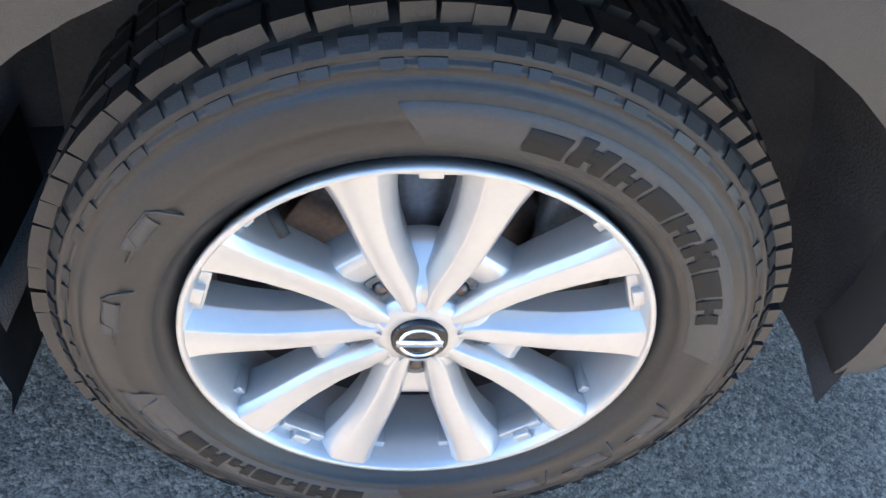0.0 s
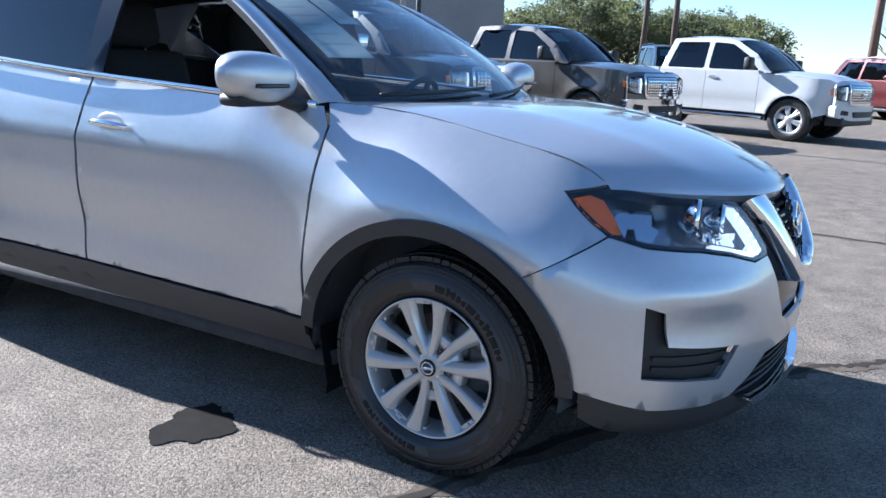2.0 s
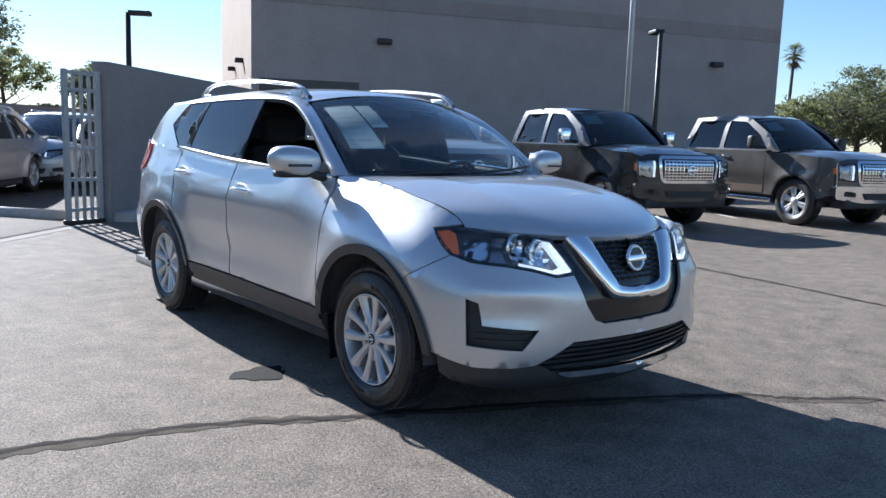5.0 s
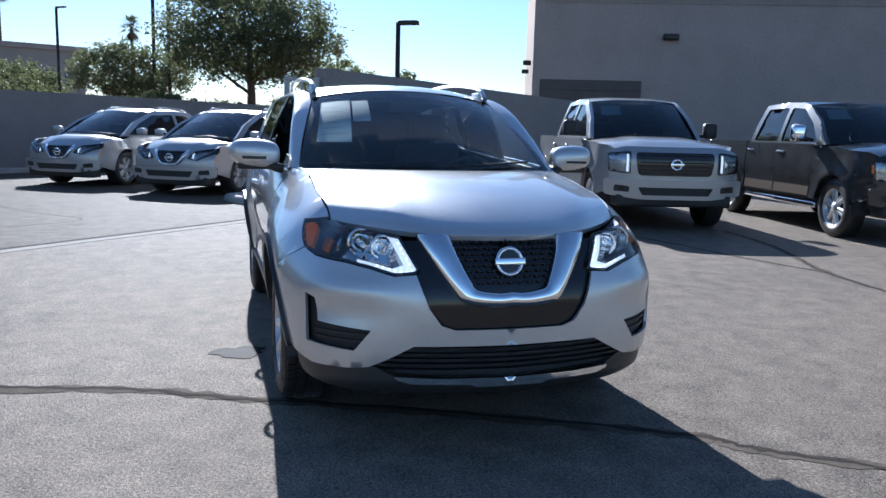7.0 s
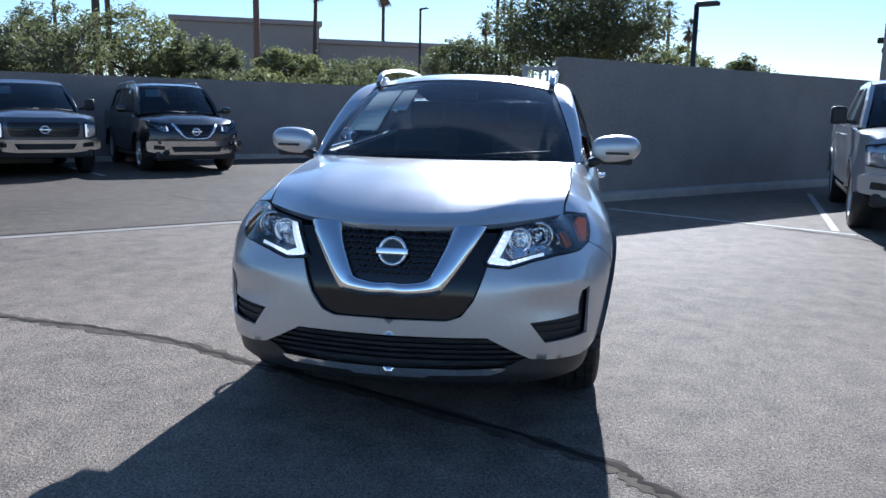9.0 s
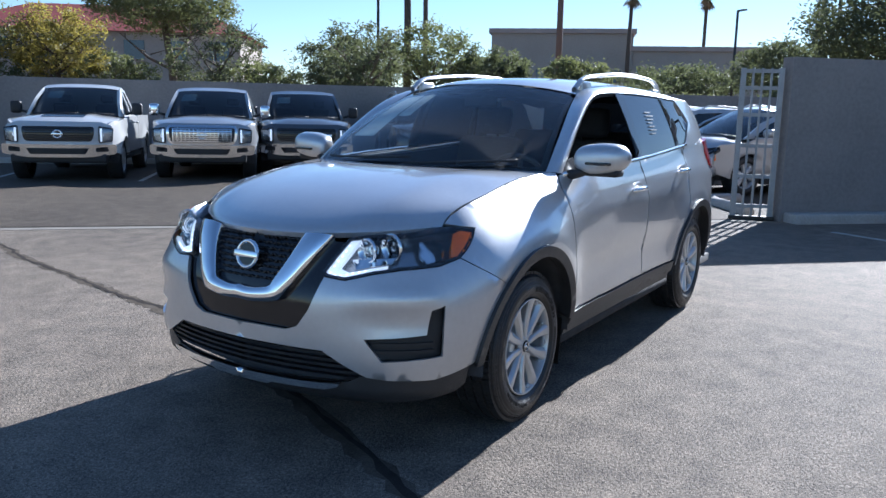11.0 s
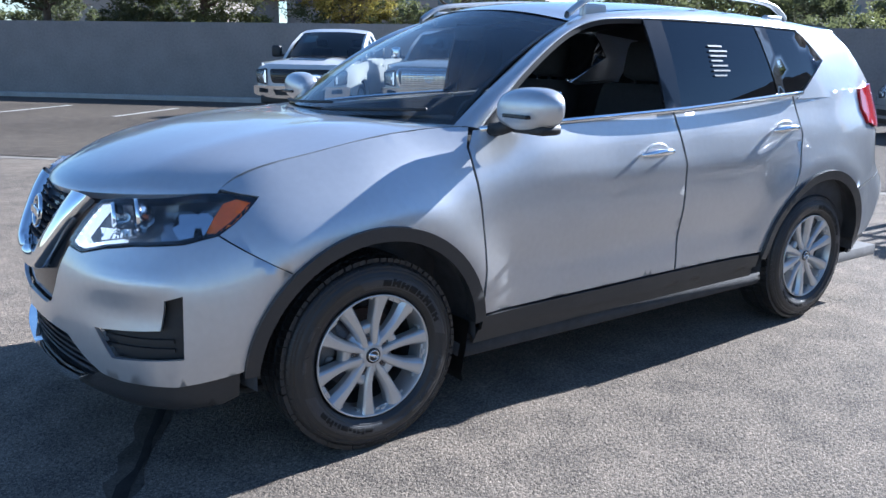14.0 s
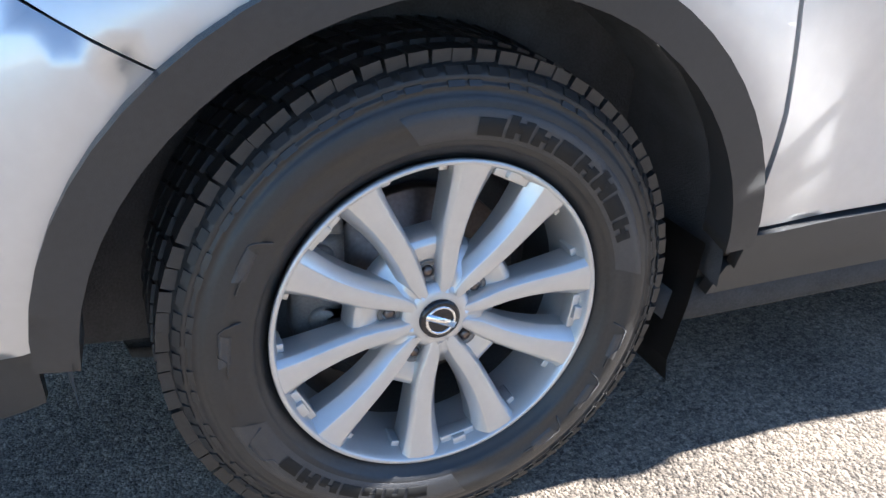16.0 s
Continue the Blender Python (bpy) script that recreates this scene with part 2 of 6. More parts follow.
def sheet(surf, poly, step=0.035, holes=(), gap=0.0013, depth=0.014, lift=0.0, flip=False, bm=None, mirror=False):
    """A panel: the part of surf(u, v) inside an outline, with a turned-in edge. surf gives a point and an outward normal."""
    from mathutils.geometry import delaunay_2d_cdt
    loops = [dense(shrink(poly, gap) if gap else poly, step)] + [dense(h, step) for h in holes]
    pts, edges = [], []
    for lp in loops:
        k = len(pts)
        pts += lp
        edges += [(k + i, k + (i + 1) % len(lp)) for i in range(len(lp))]
    n_edge = len(pts)
    us, vs = [p[0] for p in loops[0]], [p[1] for p in loops[0]]
    edge_pts = np.array(pts)
    for i in range(int((max(us) - min(us)) / step) + 1):
        for j in range(int((max(vs) - min(vs)) / step) + 1):
            q = (min(us) + (i + 0.5 + 0.5 * (j % 2)) * step, min(vs) + (j + 0.5) * step)
            if inside(q, loops[0]) and not any(inside(q, h) for h in loops[1:]):
                if np.min(np.sum((edge_pts - q) ** 2, axis=1)) > (0.45 * step) ** 2:
                    pts.append(q)
    co, _, faces, *_ = delaunay_2d_cdt([Vector(p) for p in pts], edges, [], 0, 1e-6)
    bm = bm or bmesh.new()
    sg = -1 if mirror else 1

    norms = []

    def place(p, off):
        q, nn = surf(p[0], p[1])
        r = Vector(q) + Vector(nn) * off
        norms.append(Vector((nn[0], sg * nn[1], nn[2])))
        return Vector((r.x, sg * r.y, r.z))
    vv = [bm.verts.new(place(c, lift)) for c in co]
    used = []
    for f in faces:
        c = (sum(co[i][0] for i in f) / 3, sum(co[i][1] for i in f) / 3)
        if inside(c, loops[0]) and not any(inside(c, h) for h in loops[1:]):
            try:
                fc = bm.faces.new([vv[i] for i in f])
            except ValueError:
                continue
            used.append(fc)
    for fc in used:
        fc.normal_update()
    # face the sheet outwards
    turned = []
    idx = {v: i for i, v in enumerate(vv)}
    for fc in used:
        nn = norms[idx[fc.verts[0]]]
        if fc.normal.dot(nn) < 0:
            turned.append(fc)
    if turned:
        bmesh.ops.reverse_faces(bm, faces=turned)
    if depth:
        for lp_i, lp in enumerate(loops):
            top = [bm.verts.new(place(p, lift)) for p in lp]
            low = [bm.verts.new(place(p, lift - depth)) for p in lp]
            fs = [bm.faces.new((top[i], top[(i + 1) % len(lp)], low[(i + 1) % len(lp)], low[i])) for i in range(len(lp))]
            for f in fs:
                f.normal_update()
            pc = (sum(p[0] for p in lp) / len(lp), sum(p[1] for p in lp) / len(lp))
            mid = place(pc, lift)
            f = fs[0]
            outw = (f.calc_center_median() - mid).dot(f.normal)
            if (outw < 0) != (lp_i > 0):
                bmesh.ops.reverse_faces(bm, faces=fs)
    loose = [v for v in vv if not v.link_faces]
    bmesh.ops.delete(bm, geom=loose, context="VERTS")
    return bm


# ---- the yard ----
def asphalt(name, gain):
    m = bpy.data.materials.new(name)
    m.use_nodes = True
    nt = m.node_tree
    b = nt.nodes["Principled BSDF"]
    b.inputs["Specular IOR Level"].default_value = 0.06
    co = nt.nodes.new("ShaderNodeTexCoord")
    def tex(kind, scale, **kw):
        n = nt.nodes.new(kind)
        n.inputs["Scale"].default_value = scale
        for k, v in kw.items():
            n.inputs[k].default_value = v
        nt.links.new(co.outputs["Object"], n.inputs["Vector"])
        return n
    big, mid, fine = tex("ShaderNodeTexNoise", .25, Detail=4), tex("ShaderNodeTexNoise", 5, Detail=6), tex("ShaderNodeTexNoise", 280, Detail=4)
    stones = tex("ShaderNodeTexVoronoi", 165)
    grit, grains = tex("ShaderNodeTexNoise", 70, Detail=5, Roughness=.7), tex("ShaderNodeTexVoronoi", 62)
    sum1, sum2 = nt.nodes.new("ShaderNodeMath"), nt.nodes.new("ShaderNodeMath")
    sum1.operation = sum2.operation = "ADD"
    half = nt.nodes.new("ShaderNodeMath")
    half.operation, half.inputs[1].default_value, half.inputs[2].default_value = "MULTIPLY_ADD", .55, .225
    nt.links.new(mid.outputs["Fac"], half.inputs[0])
    soft = nt.nodes.new("ShaderNodeMath")
    soft.operation, soft.inputs[1].default_value, soft.inputs[2].default_value = "MULTIPLY_ADD", .5, .25
    nt.links.new(big.outputs["Fac"], soft.inputs[0])
    pair = nt.nodes.new("ShaderNodeMath")
    pair.operation, pair.inputs[1].default_value, pair.inputs[2].default_value = "MULTIPLY_ADD", 1.1, -.55
    nt.links.new(grit.outputs["Fac"], pair.inputs[0])
    level = nt.nodes.new("ShaderNodeMath")
    level.operation = "ADD"
    nt.links.new(soft.outputs[0], level.inputs[0])
    nt.links.new(half.outputs[0], level.inputs[1])
    nt.links.new(level.outputs[0], sum1.inputs[0])
    nt.links.new(pair.outputs[0], sum1.inputs[1])
    nt.links.new(sum1.outputs[0], sum2.inputs[0])
    nt.links.new(fine.outputs["Fac"], sum2.inputs[1])
    ramp = nt.nodes.new("ShaderNodeValToRGB")
    ramp.color_ramp.elements[0].position, ramp.color_ramp.elements[0].color = .40, (.064 * gain, .058 * gain, .052 * gain, 1)
    ramp.color_ramp.elements[1].position, ramp.color_ramp.elements[1].color = .64, (.255 * gain, .217 * gain, .176 * gain, 1)
    e = ramp.color_ramp.elements.new(.52)
    e.color = (.176 * gain, .151 * gain, .124 * gain, 1)
    third = nt.nodes.new("ShaderNodeMath")
    third.operation, third.inputs[1].default_value = "DIVIDE", 3
    nt.links.new(sum2.outputs[0], third.inputs[0])
    nt.links.new(third.outputs[0], ramp.inputs[0])
    # pale and dark chips
    chip, cr = nt.nodes.new("ShaderNodeMixRGB"), nt.nodes.new("ShaderNodeValToRGB")
    cr.color_ramp.elements[0].position, cr.color_ramp.elements[0].color = .0, (.45, .45, .45, 1)
    cr.color_ramp.elements[1].position, cr.color_ramp.elements[1].color = 1.0, (1.5, 1.45, 1.38, 1)
    sep = nt.nodes.new("ShaderNodeSeparateColor")
    nt.links.new(stones.outputs["Color"], sep.inputs[0])
    nt.links.new(sep.outputs[0], cr.inputs[0])
    chip.blend_type, chip.inputs[0].default_value = "MULTIPLY", .8
    nt.links.new(ramp.outputs[0], chip.inputs[1])
    nt.links.new(cr.outputs[0], chip.inputs[2])
    nt.links.new(chip.outputs[0], b.inputs["Base Color"])
    b.inputs["Roughness"].default_value = .72
    bp, add = nt.nodes.new("ShaderNodeBump"), nt.nodes.new("ShaderNodeMath")
    add.operation = "SUBTRACT"
    nt.links.new(fine.outputs["Fac"], add.inputs[0])
    nt.links.new(stones.outputs["Distance"], add.inputs[1])
    nt.links.new(add.outputs[0], bp.inputs["Height"])
    bp.inputs["Strength"].default_value, bp.inputs["Distance"].default_value = .75, .0035
    coarse = nt.nodes.new("ShaderNodeBump")
    coarse.inputs["Strength"].default_value, coarse.inputs["Distance"].default_value = .4, .005
    nt.links.new(grains.outputs["Distance"], coarse.inputs["Height"])
    nt.links.new(bp.outputs["Normal"], coarse.inputs["Normal"])
    nt.links.new(coarse.outputs["Normal"], b.inputs["Normal"])
    return m


ASPHALT = asphalt("asphalt", 1.28)
STUCCO = material("tan_stucco", (.34, .285, .255), .9, noise_scale=.7, amount=.12, bump=.35, bump_scale=60)
STUCCO_LIGHT = material("sand_stucco", (.36, .27, .20), .9, noise_scale=.7, amount=.10, bump=.35, bump_scale=60)
BLOCK = material("painted_block_wall", (.245, .22, .205), .9, noise_scale=1.2, amount=.14, bump=.4, bump_scale=45)
CONCRETE = material("kerb_concrete", (.36, .34, .31), .85, noise_scale=2.5, amount=.18, bump=.3, bump_scale=80)
SEALANT = material("crack_filler", (.046, .040, .035), .95, noise_scale=12, amount=.25, spec=.05)
OIL = material("oil_stain", (.016, .014, .012), .75, noise_scale=14, amount=.3, spec=.08)
LINE_PAINT = material("worn_line_paint", (.40, .39, .36), .8, noise_scale=9, amount=.3)
POLE_DARK = material("dark_bronze_pole", (.03, .027, .025), .5, .3, noise_scale=6, amount=.15)
GATE_PAINT = material("dull_gate_paint", (.33, .33, .32), .7, noise_scale=6, amount=.12)
POLE_PALE = material("galvanised_pole", (.45, .45, .44), .5, .5, noise_scale=6, amount=.12)
BARK = material("bark", (.10, .075, .055), .95, noise_scale=9, amount=.35, bump=.6, bump_scale=40)
LEAF = leaves("olive_leaves", (.125, .135, .068))
LEAF_DARK = leaves("dark_leaves", (.088, .098, .058))
LEAF_YELLOW = leaves("yellow_leaves", (.25, .21, .06))
FROND = leaves("palm_fronds", (.09, .10, .055))
DRY = material("dry_fronds", (.20, .135, .07), .9, noise_scale=3, amount=.3)
ROOF_RED = material("red_tiles", (.26, .045, .035), .75, noise_scale=3, amount=.2)
FAR_WALL = material("far_beige_wall", (.33, .29, .25), .9, noise_scale=.4, amount=.08)
FAR_GLASS = material("far_window", (.06, .09, .12), .15, noise_scale=1, amount=.2)
EARTH = material("dry_earth", (.20, .15, .105), .95, noise_scale=.5, amount=.25, bump=.4, bump_scale=20)

bm = bmesh.new()
bmesh.ops.create_grid(bm, x_segments=60, y_segments=60, size=1500)
tagged(part("ground", bm, ASPHALT, smooth=False), "weathered grey asphalt yard with cracks", "ground", kind="structure")


def ribbon(pts, width, z, rnd, wander=.02, step=.07):
    """A strip with ragged edges along points."""
    cur = Spline(range(len(pts)), pts)
    n = int(sum(math.dist(a, b) for a, b in zip(pts, pts[1:])) / step)
    rows, off = [], 0.0
    for k in range(n + 1):
        s = (len(pts) - 1) * k / n
        p, q = Vector(cur(s)), Vector(cur(min(s + .01, len(pts) - 1))) - Vector(cur(max(s - .01, 0)))
        t = Vector((-q.y, q.x)).normalized()
        off = off * .8 + rnd.uniform(-wander, wander)
        a, b = width * rnd.uniform(.25, .8), width * rnd.uniform(.25, .8)
        rows.append([(*(p + t * (off + a)), z), (*(p + t * off), z + .001), (*(p + t * (off - b)), z)])
    return grid_mesh(rows)


rnd = random.Random(4)
CRACKS = [([(.05, -6.3), (.3, -5.4), (.48, -4.76), (.72, -3.6), (.88, -2.8), (.98, -2.25), (1.15, -1.55), (1.43, -.93), (1.75, -.2), (2.26, .82), (2.48, 1.05), (2.8, 1.52)], .034),
          ([(-4.6, 6.0), (-3.0, 5.6), (-1.3, 4.9), (.4, 4.6), (2.2, 4.3), (4.5, 4.4)], .034),
          ([(-6.2, -5.5), (-5.6, -4.3), (-6.4, -3.0), (-7.4, -3.6), (-9.4, -5.0)], .03),
          ([(-5.2, 3.3), (-4.4, 4.2), (-2.6, 4.6), (-1.3, 4.9)], .02)]
for pts, w in CRACKS:
    crack = part("asphalt_crack", ribbon(pts, w, .004, rnd, .016), SEALANT)
    tagged(crack, "dark ragged filled crack across the asphalt", "crack", kind="structure")
    band = part("crack_margin", ribbon(pts, w * 2.6, .002, rnd, .006), material("crack_edge", (.105, .088, .070), .95, noise_scale=8, amount=.4, spec=.05) if "crack_edge" not in bpy.data.materials else bpy.data.materials["crack_edge"], crack)
bm = bmesh.new()
ring = []
for k in range(56):
    a = 2 * math.pi * k / 56
    r = .135 * (1 + .14 * math.sin(3 * a + 1) + .08 * math.sin(7 * a) + rnd.uniform(-.07, .07))
    ring.append(bm.verts.new((.53 + 1.15 * r * math.cos(a) * .8, -1.05 + 1.15 * r * math.sin(a), .004)))
bm.faces.new(ring)
tagged(part("oil_stain", bm, OIL, smooth=False), "dark oil stain soaked into the asphalt", "stain", kind="structure")
# gate track: dark slot and pale concrete strip
LOT = Matrix.Translation((-7.25, .15, 0)) @ Matrix.Rotation(radians(-45), 4, "Z")   # x runs along the gate line, y towards the yard
track = thing("gate_track", "pale concrete gate track with a dark slot in the asphalt", "track", kind="structure", m=LOT)
part("concrete_strip", boxed(0, -.02, -.1, 16, .16, .004), material("worn_concrete", (.20, .18, .15), .9, noise_scale=2.5, amount=.2, bump=.3, bump_scale=80), track, smooth=False)
part("slot", boxed(0, -.10, -.1, 16, -.02, .006), SEALANT, track, smooth=False)
for a, b, w in (((-6.7, 1.3), (-4.9, 4.2), .09), ((-10.4, 5.15), (-5.2, 4.05), .09), ((-5.3, -10.7), (-7.1, -12.4), .1), ((-3.3, -12.6), (-5.2, -14.5), .1), ((-1.3, -14.4), (-3.2, -16.3), .1),
                ((.7, -16.4), (-1.2, -18.3), .1), ((-3.6, 10.9), (-8.5, 14.6), .1), ((-.7, 14.6), (-5, 19), .1), ((-9.0, -8.4), (-10.6, -10.2), .1)):
    d = math.degrees(math.atan2(b[1] - a[1], b[0] - a[0]))
    tagged(part("parking_line", boxed(0, -w / 2, -.1, math.dist(a, b), w / 2, .005), LINE_PAINT, smooth=False, m=pose(*a, 0, 0, 0, d)), "worn white parking bay line on asphalt", "line", kind="structure")

# ground beyond the gate track in a darker tone of the same asphalt
far_lot = part("darker_asphalt", boxed(-30, -11.6, -.1, 40, -.1, .003), asphalt("darker_asphalt", .70), smooth=False, m=LOT)
tagged(far_lot, "darker asphalt beyond the gate track", "ground", kind="structure")

# block walls
W1 = Matrix.Translation((-7.34, .55, 0)) @ Matrix.Rotation(radians(135), 4, "Z")
tagged(part("wall_gate_side", boxed(0, 0, -.1, 30, .22, 2.27, m=None), BLOCK, smooth=False, m=W1 @ Matrix.Translation((0, .02, 0))), "brown-grey painted block wall beside the gate", "wall", kind="structure")
tagged(part("kerb_gate_side", boxed(.05, -.28, -.1, 30, .02, .14, .03), CONCRETE, m=W1), "pale concrete kerb along the wall", "kerb", kind="structure")
W2 = Matrix.Translation((-12.1, -12.1, 0)) @ Matrix.Rotation(radians(135), 4, "Z")
tagged(part("wall_back", boxed(-60, 0, -.1, 60, .22, 2.11), BLOCK, smooth=False, m=W2), "long brown-grey block wall behind parked vehicles", "wall", kind="structure")
tagged(part("kerb_back", boxed(-60, -.75, -.1, 60, -.5, .13, .03), CONCRETE, m=W2), "pale concrete kerb before the wall", "kerb", kind="structure")
tagged(part("planting_strip", boxed(-60, -.5, -.1, 60, 0, .07), EARTH, smooth=False, m=W2), "bare earth strip between kerb and wall", "soil", kind="structure")
bank = boxed(-90, .22, -.1, 90, 60, 1.55)
tagged(part("raised_bank", bank, EARTH, smooth=False, m=W2), "dry raised ground behind the wall", "ground", kind="structure")
tagged(part("kerb_island", tube([(-9.9, -.55, .03), (-9.5, -.9, .03), (-9.0, -.75, .03), (-7.9, .0, .03)], .11, 8), CONCRETE), "rounded concrete kerb end near the gate", "kerb", kind="structure")
# gate frame
gate = thing("sliding_gate", "pale steel sliding gate end frame standing beside the wall", "gate", Matrix.Translation((-7.30, .16, 0)) @ Matrix.Rotation(radians(110), 4, "Z"))
for x in (-.25, -.12, .0, .12, .25):
    part("gate_post", boxed(x - (.035 if abs(x) > .2 else .012), -.03, .04, x + (.035 if abs(x) > .2 else .012), .03, 2.12, .004), GATE_PAINT, gate)
for z in (.2, .62, 1.05, 1.48, 1.85, 2.08):
    part("rung", boxed(-.25, -.02, z - .025, .25, .02, z + .025), GATE_PAINT, gate, smooth=False)
part("roller_shoe", boxed(-.3, -.06, .004, .3, .06, .06, .01), POLE_DARK, gate)

# the tan building
BM = Matrix.Translation((-24.2, 10.9, 0)) @ Matrix.Rotation(radians(69), 4, "Z")
hall = thing("stucco_building", "large tan stucco building with a flat parapet roof", "building", BM)
part("front_wall", boxed(0, 0, -.1, 24.6, .4, 9.2), STUCCO, hall, smooth=False)
part("end_wall", boxed(-.002, .4, -.1, .4, 21, 9.2), STUCCO_LIGHT, hall, smooth=False)
part("far_wall", boxed(24.2, .4, -.1, 24.6, 21, 9.2), STUCCO, hall, smooth=False)
part("roof_slab", boxed(.4, .4, 8.6, 24.2, 21, 8.8), CONCRETE, hall, smooth=False)
part("dark_band", boxed(.35, -.03, 6.35, 24.5, 0, 6.95), material("brown_stucco_band", (.29, .24, .21), .9, noise_scale=.7, amount=.12, bump=.3, bump_scale=60), hall, smooth=False)
door = part("service_door", boxed(.3, -.05, 0, 4.2, 0, 3.45), material("brown_steel_door", (.085, .07, .06), .6, noise_scale=2, amount=.12), hall, "brown roller service door", smooth=False)
for k in range(9):
    part("door_slat", boxed(.35, -.075, .1 + .37 * k, 4.15, -.05, .40 + .37 * k, .01), door.data.materials[0], door, smooth=False)
for x in (5.2, 21.0):
    lampw = part("wall_lamp", boxed(x - .28, -.30, 5.0, x + .28, 0, 5.22, .04), POLE_DARK, hall)
for y in (4, 9):
    part("end_wall_lamp", boxed(-.35, y - .2, 4.3, 0, y + .2, 4.5, .04), POLE_DARK, hall)


def lamp_post(x, y, h, turn, label, mat=None, r=.075, arm=.55):
    p = thing("lamp_post", label, "lamp post", pose(x, y, 0, 0, 0, turn))
    part("pole", tube([(0, 0, 0), (0, 0, h)], [r, r * .85], 10), mat or POLE_DARK, p)
    part("base_plate", lathe([(0, .06), (.2, .06), (.22, 0)], 16), CONCRETE, p, m=Matrix.Rotation(radians(90), 4, "X"))
    if arm:
        part("head", boxed(.02, -.13, h - .06, arm, .13, h + .05, .03), mat or POLE_DARK, p)
    return p


lamp_post(-15.85, 3.6, 4.15, 60, "dark bronze lamp post behind the block wall")
lamp_post(-8.85, 15.4, 4.4, 150, "dark bronze lamp post before the tan building")
lamp_post(-6.8, 11.5, 9.0, 150, "slim pale steel pole before the tan building", POLE_PALE, .06, 0)
lamp_post(-59, -11.8, 9.4, 50, "distant parking lot lamp post", None, .11, .9)
RUST = material("rusty_pole", (.16, .10, .075), .8, noise_scale=4, amount=.2)
lamp_post(-44.8, -19.8, 14, 0, "tall rust-brown utility pole beyond the wall", RUST, .22, 0)
lamp_post(-34.9, -27.2, 13, 0, "thin dark pole beyond the wall", None, .10, 0)
for dx in (0, .9):
    lamp_post(-48.6, -4.6 + dx, 14, 0, "thin dark twin flag pole beyond the wall", None, .12, 0)
for dx in (0, 1.4):
    lamp_post(.8 + dx, 39, 9.5, 0, "brown post of a roadside sign", RUST, .2, 0)
sign = thing("road_sign_board", "dark board on two posts beside the lot", "sign", pose(1.5, 38.9, 7.6))
part("board", boxed(-1.4, -.2, 0, 1.6, -.02, 1.2, .03), POLE_DARK, sign)


# ---- plants ----
def crown_mesh(rnd, rx, ry, rz, clumps, leaves, size, hollow=.55):
    """Leaves in clumps scattered through an uneven ellipsoid."""
    vs, fs = [], []
    for _ in range(clumps):
        while True:
            p = Vector((rnd.uniform(-1, 1), rnd.uniform(-1, 1), rnd.uniform(-1, 1)))
            if hollow * rnd.random() < p.length < 1:
                break
        c = Vector((p.x * rx, p.y * ry, p.z * rz * (1.0 if p.z > 0 else .75)))
        cr = rnd.uniform(.10, .22) * (rx + rz) / 2
        for _ in range(leaves):
            q = c + Vector((rnd.gauss(0, 1), rnd.gauss(0, 1), rnd.gauss(0, .7))) * cr * .6
            a = Vector((rnd.uniform(-1, 1), rnd.uniform(-1, 1), rnd.uniform(-.9, .5))).normalized() * size * rnd.uniform(.7, 1.5)
            b = a.cross(Vector((rnd.uniform(-1, 1), rnd.uniform(-1, 1), rnd.uniform(-1, 1)))).normalized() * size * .38
            k = len(vs)
            vs += [q - a, q + b, q + a, q - b]
            fs.append((k, k + 1, k + 2, k + 3))
    me = bpy.data.meshes.new("crown")
    me.from_pydata([tuple(v) for v in vs], [], fs)
    return me


def tree(x, y, z0, h, rx, rz, leaf, label, seed, clumps=150, count=34, size=.13, lean=0.0, name="tree", bare=False):
    rnd = random.Random(seed)
    t = thing(name, label, "tree" if name == "tree" else "shrub", pose(x, y, z0))
    top = h - rz
    bm = bmesh.new()
    trunk = [(0, 0, -.1), (lean * .3, .05, top * .35), (lean * .8, -.05, top * .7), (lean, 0, top)]
    tube(trunk, [h * .035, h * .028, h * .022, h * .014], 9, bm)
    for k in range(9):
        a, s = 2 * math.pi * k / 9 + rnd.uniform(-.3, .3), rnd.uniform(.35, 1)
        b = Vector((lean * s, 0, top * s))
        e = b + Vector((math.cos(a) * rx * .75, math.sin(a) * rx * .75, rz * rnd.uniform(.2, 1.1)))
        tube([b, b.lerp(e, .45) + Vector((0, 0, -.1 * h * .3)), e], [h * .013, h * .009, h * .003], 6, bm)
        for _ in range(3):
            m = b.lerp(e, rnd.uniform(.4, .9))
            tube([m, m + Vector((rnd.uniform(-1, 1), rnd.uniform(-1, 1), rnd.uniform(.1, 1))) * rx * .35], [h * .005, h * .0015], 5, bm)
    part("trunk", bm, BARK, t)
    if not bare:
        me = crown_mesh(rnd, rx, rx, rz, int(clumps * 1.35), int(count * 1.5), size * .78)
        me.materials.append(leaf)
        c = new("crown", me)
        c.parent, c.location = t, (lean, 0, top)
    return t


tree(-36.2, .7, 1.4, 7.3, 4.3, 3.0, LEAF_DARK, "large dark green tree behind the block wall", 1, 300, 40, .15)
tree(-21.0, -28.7, 1.4, 6.8, 3.3, 1.9, LEAF, "spreading green mesquite tree with leaning trunk", 2, 210, 46, .11, .5)
tree(-7.6, -26.9, 1.4, 5.0, 3.6, 2.1, LEAF, "wide green tree behind the block wall", 3, 240, 44, .10)
tree(-2.6, -28.8, 1.4, 4.8, 2.8, 1.9, LEAF_DARK, "green tree behind the block wall", 4, 180, 42, .11)
tree(-12.9, -25.2, 1.4, 3.6, 1.9, 1.5, LEAF_YELLOW, "yellow flowering bush behind the block wall", 5, 110, 40, .09)
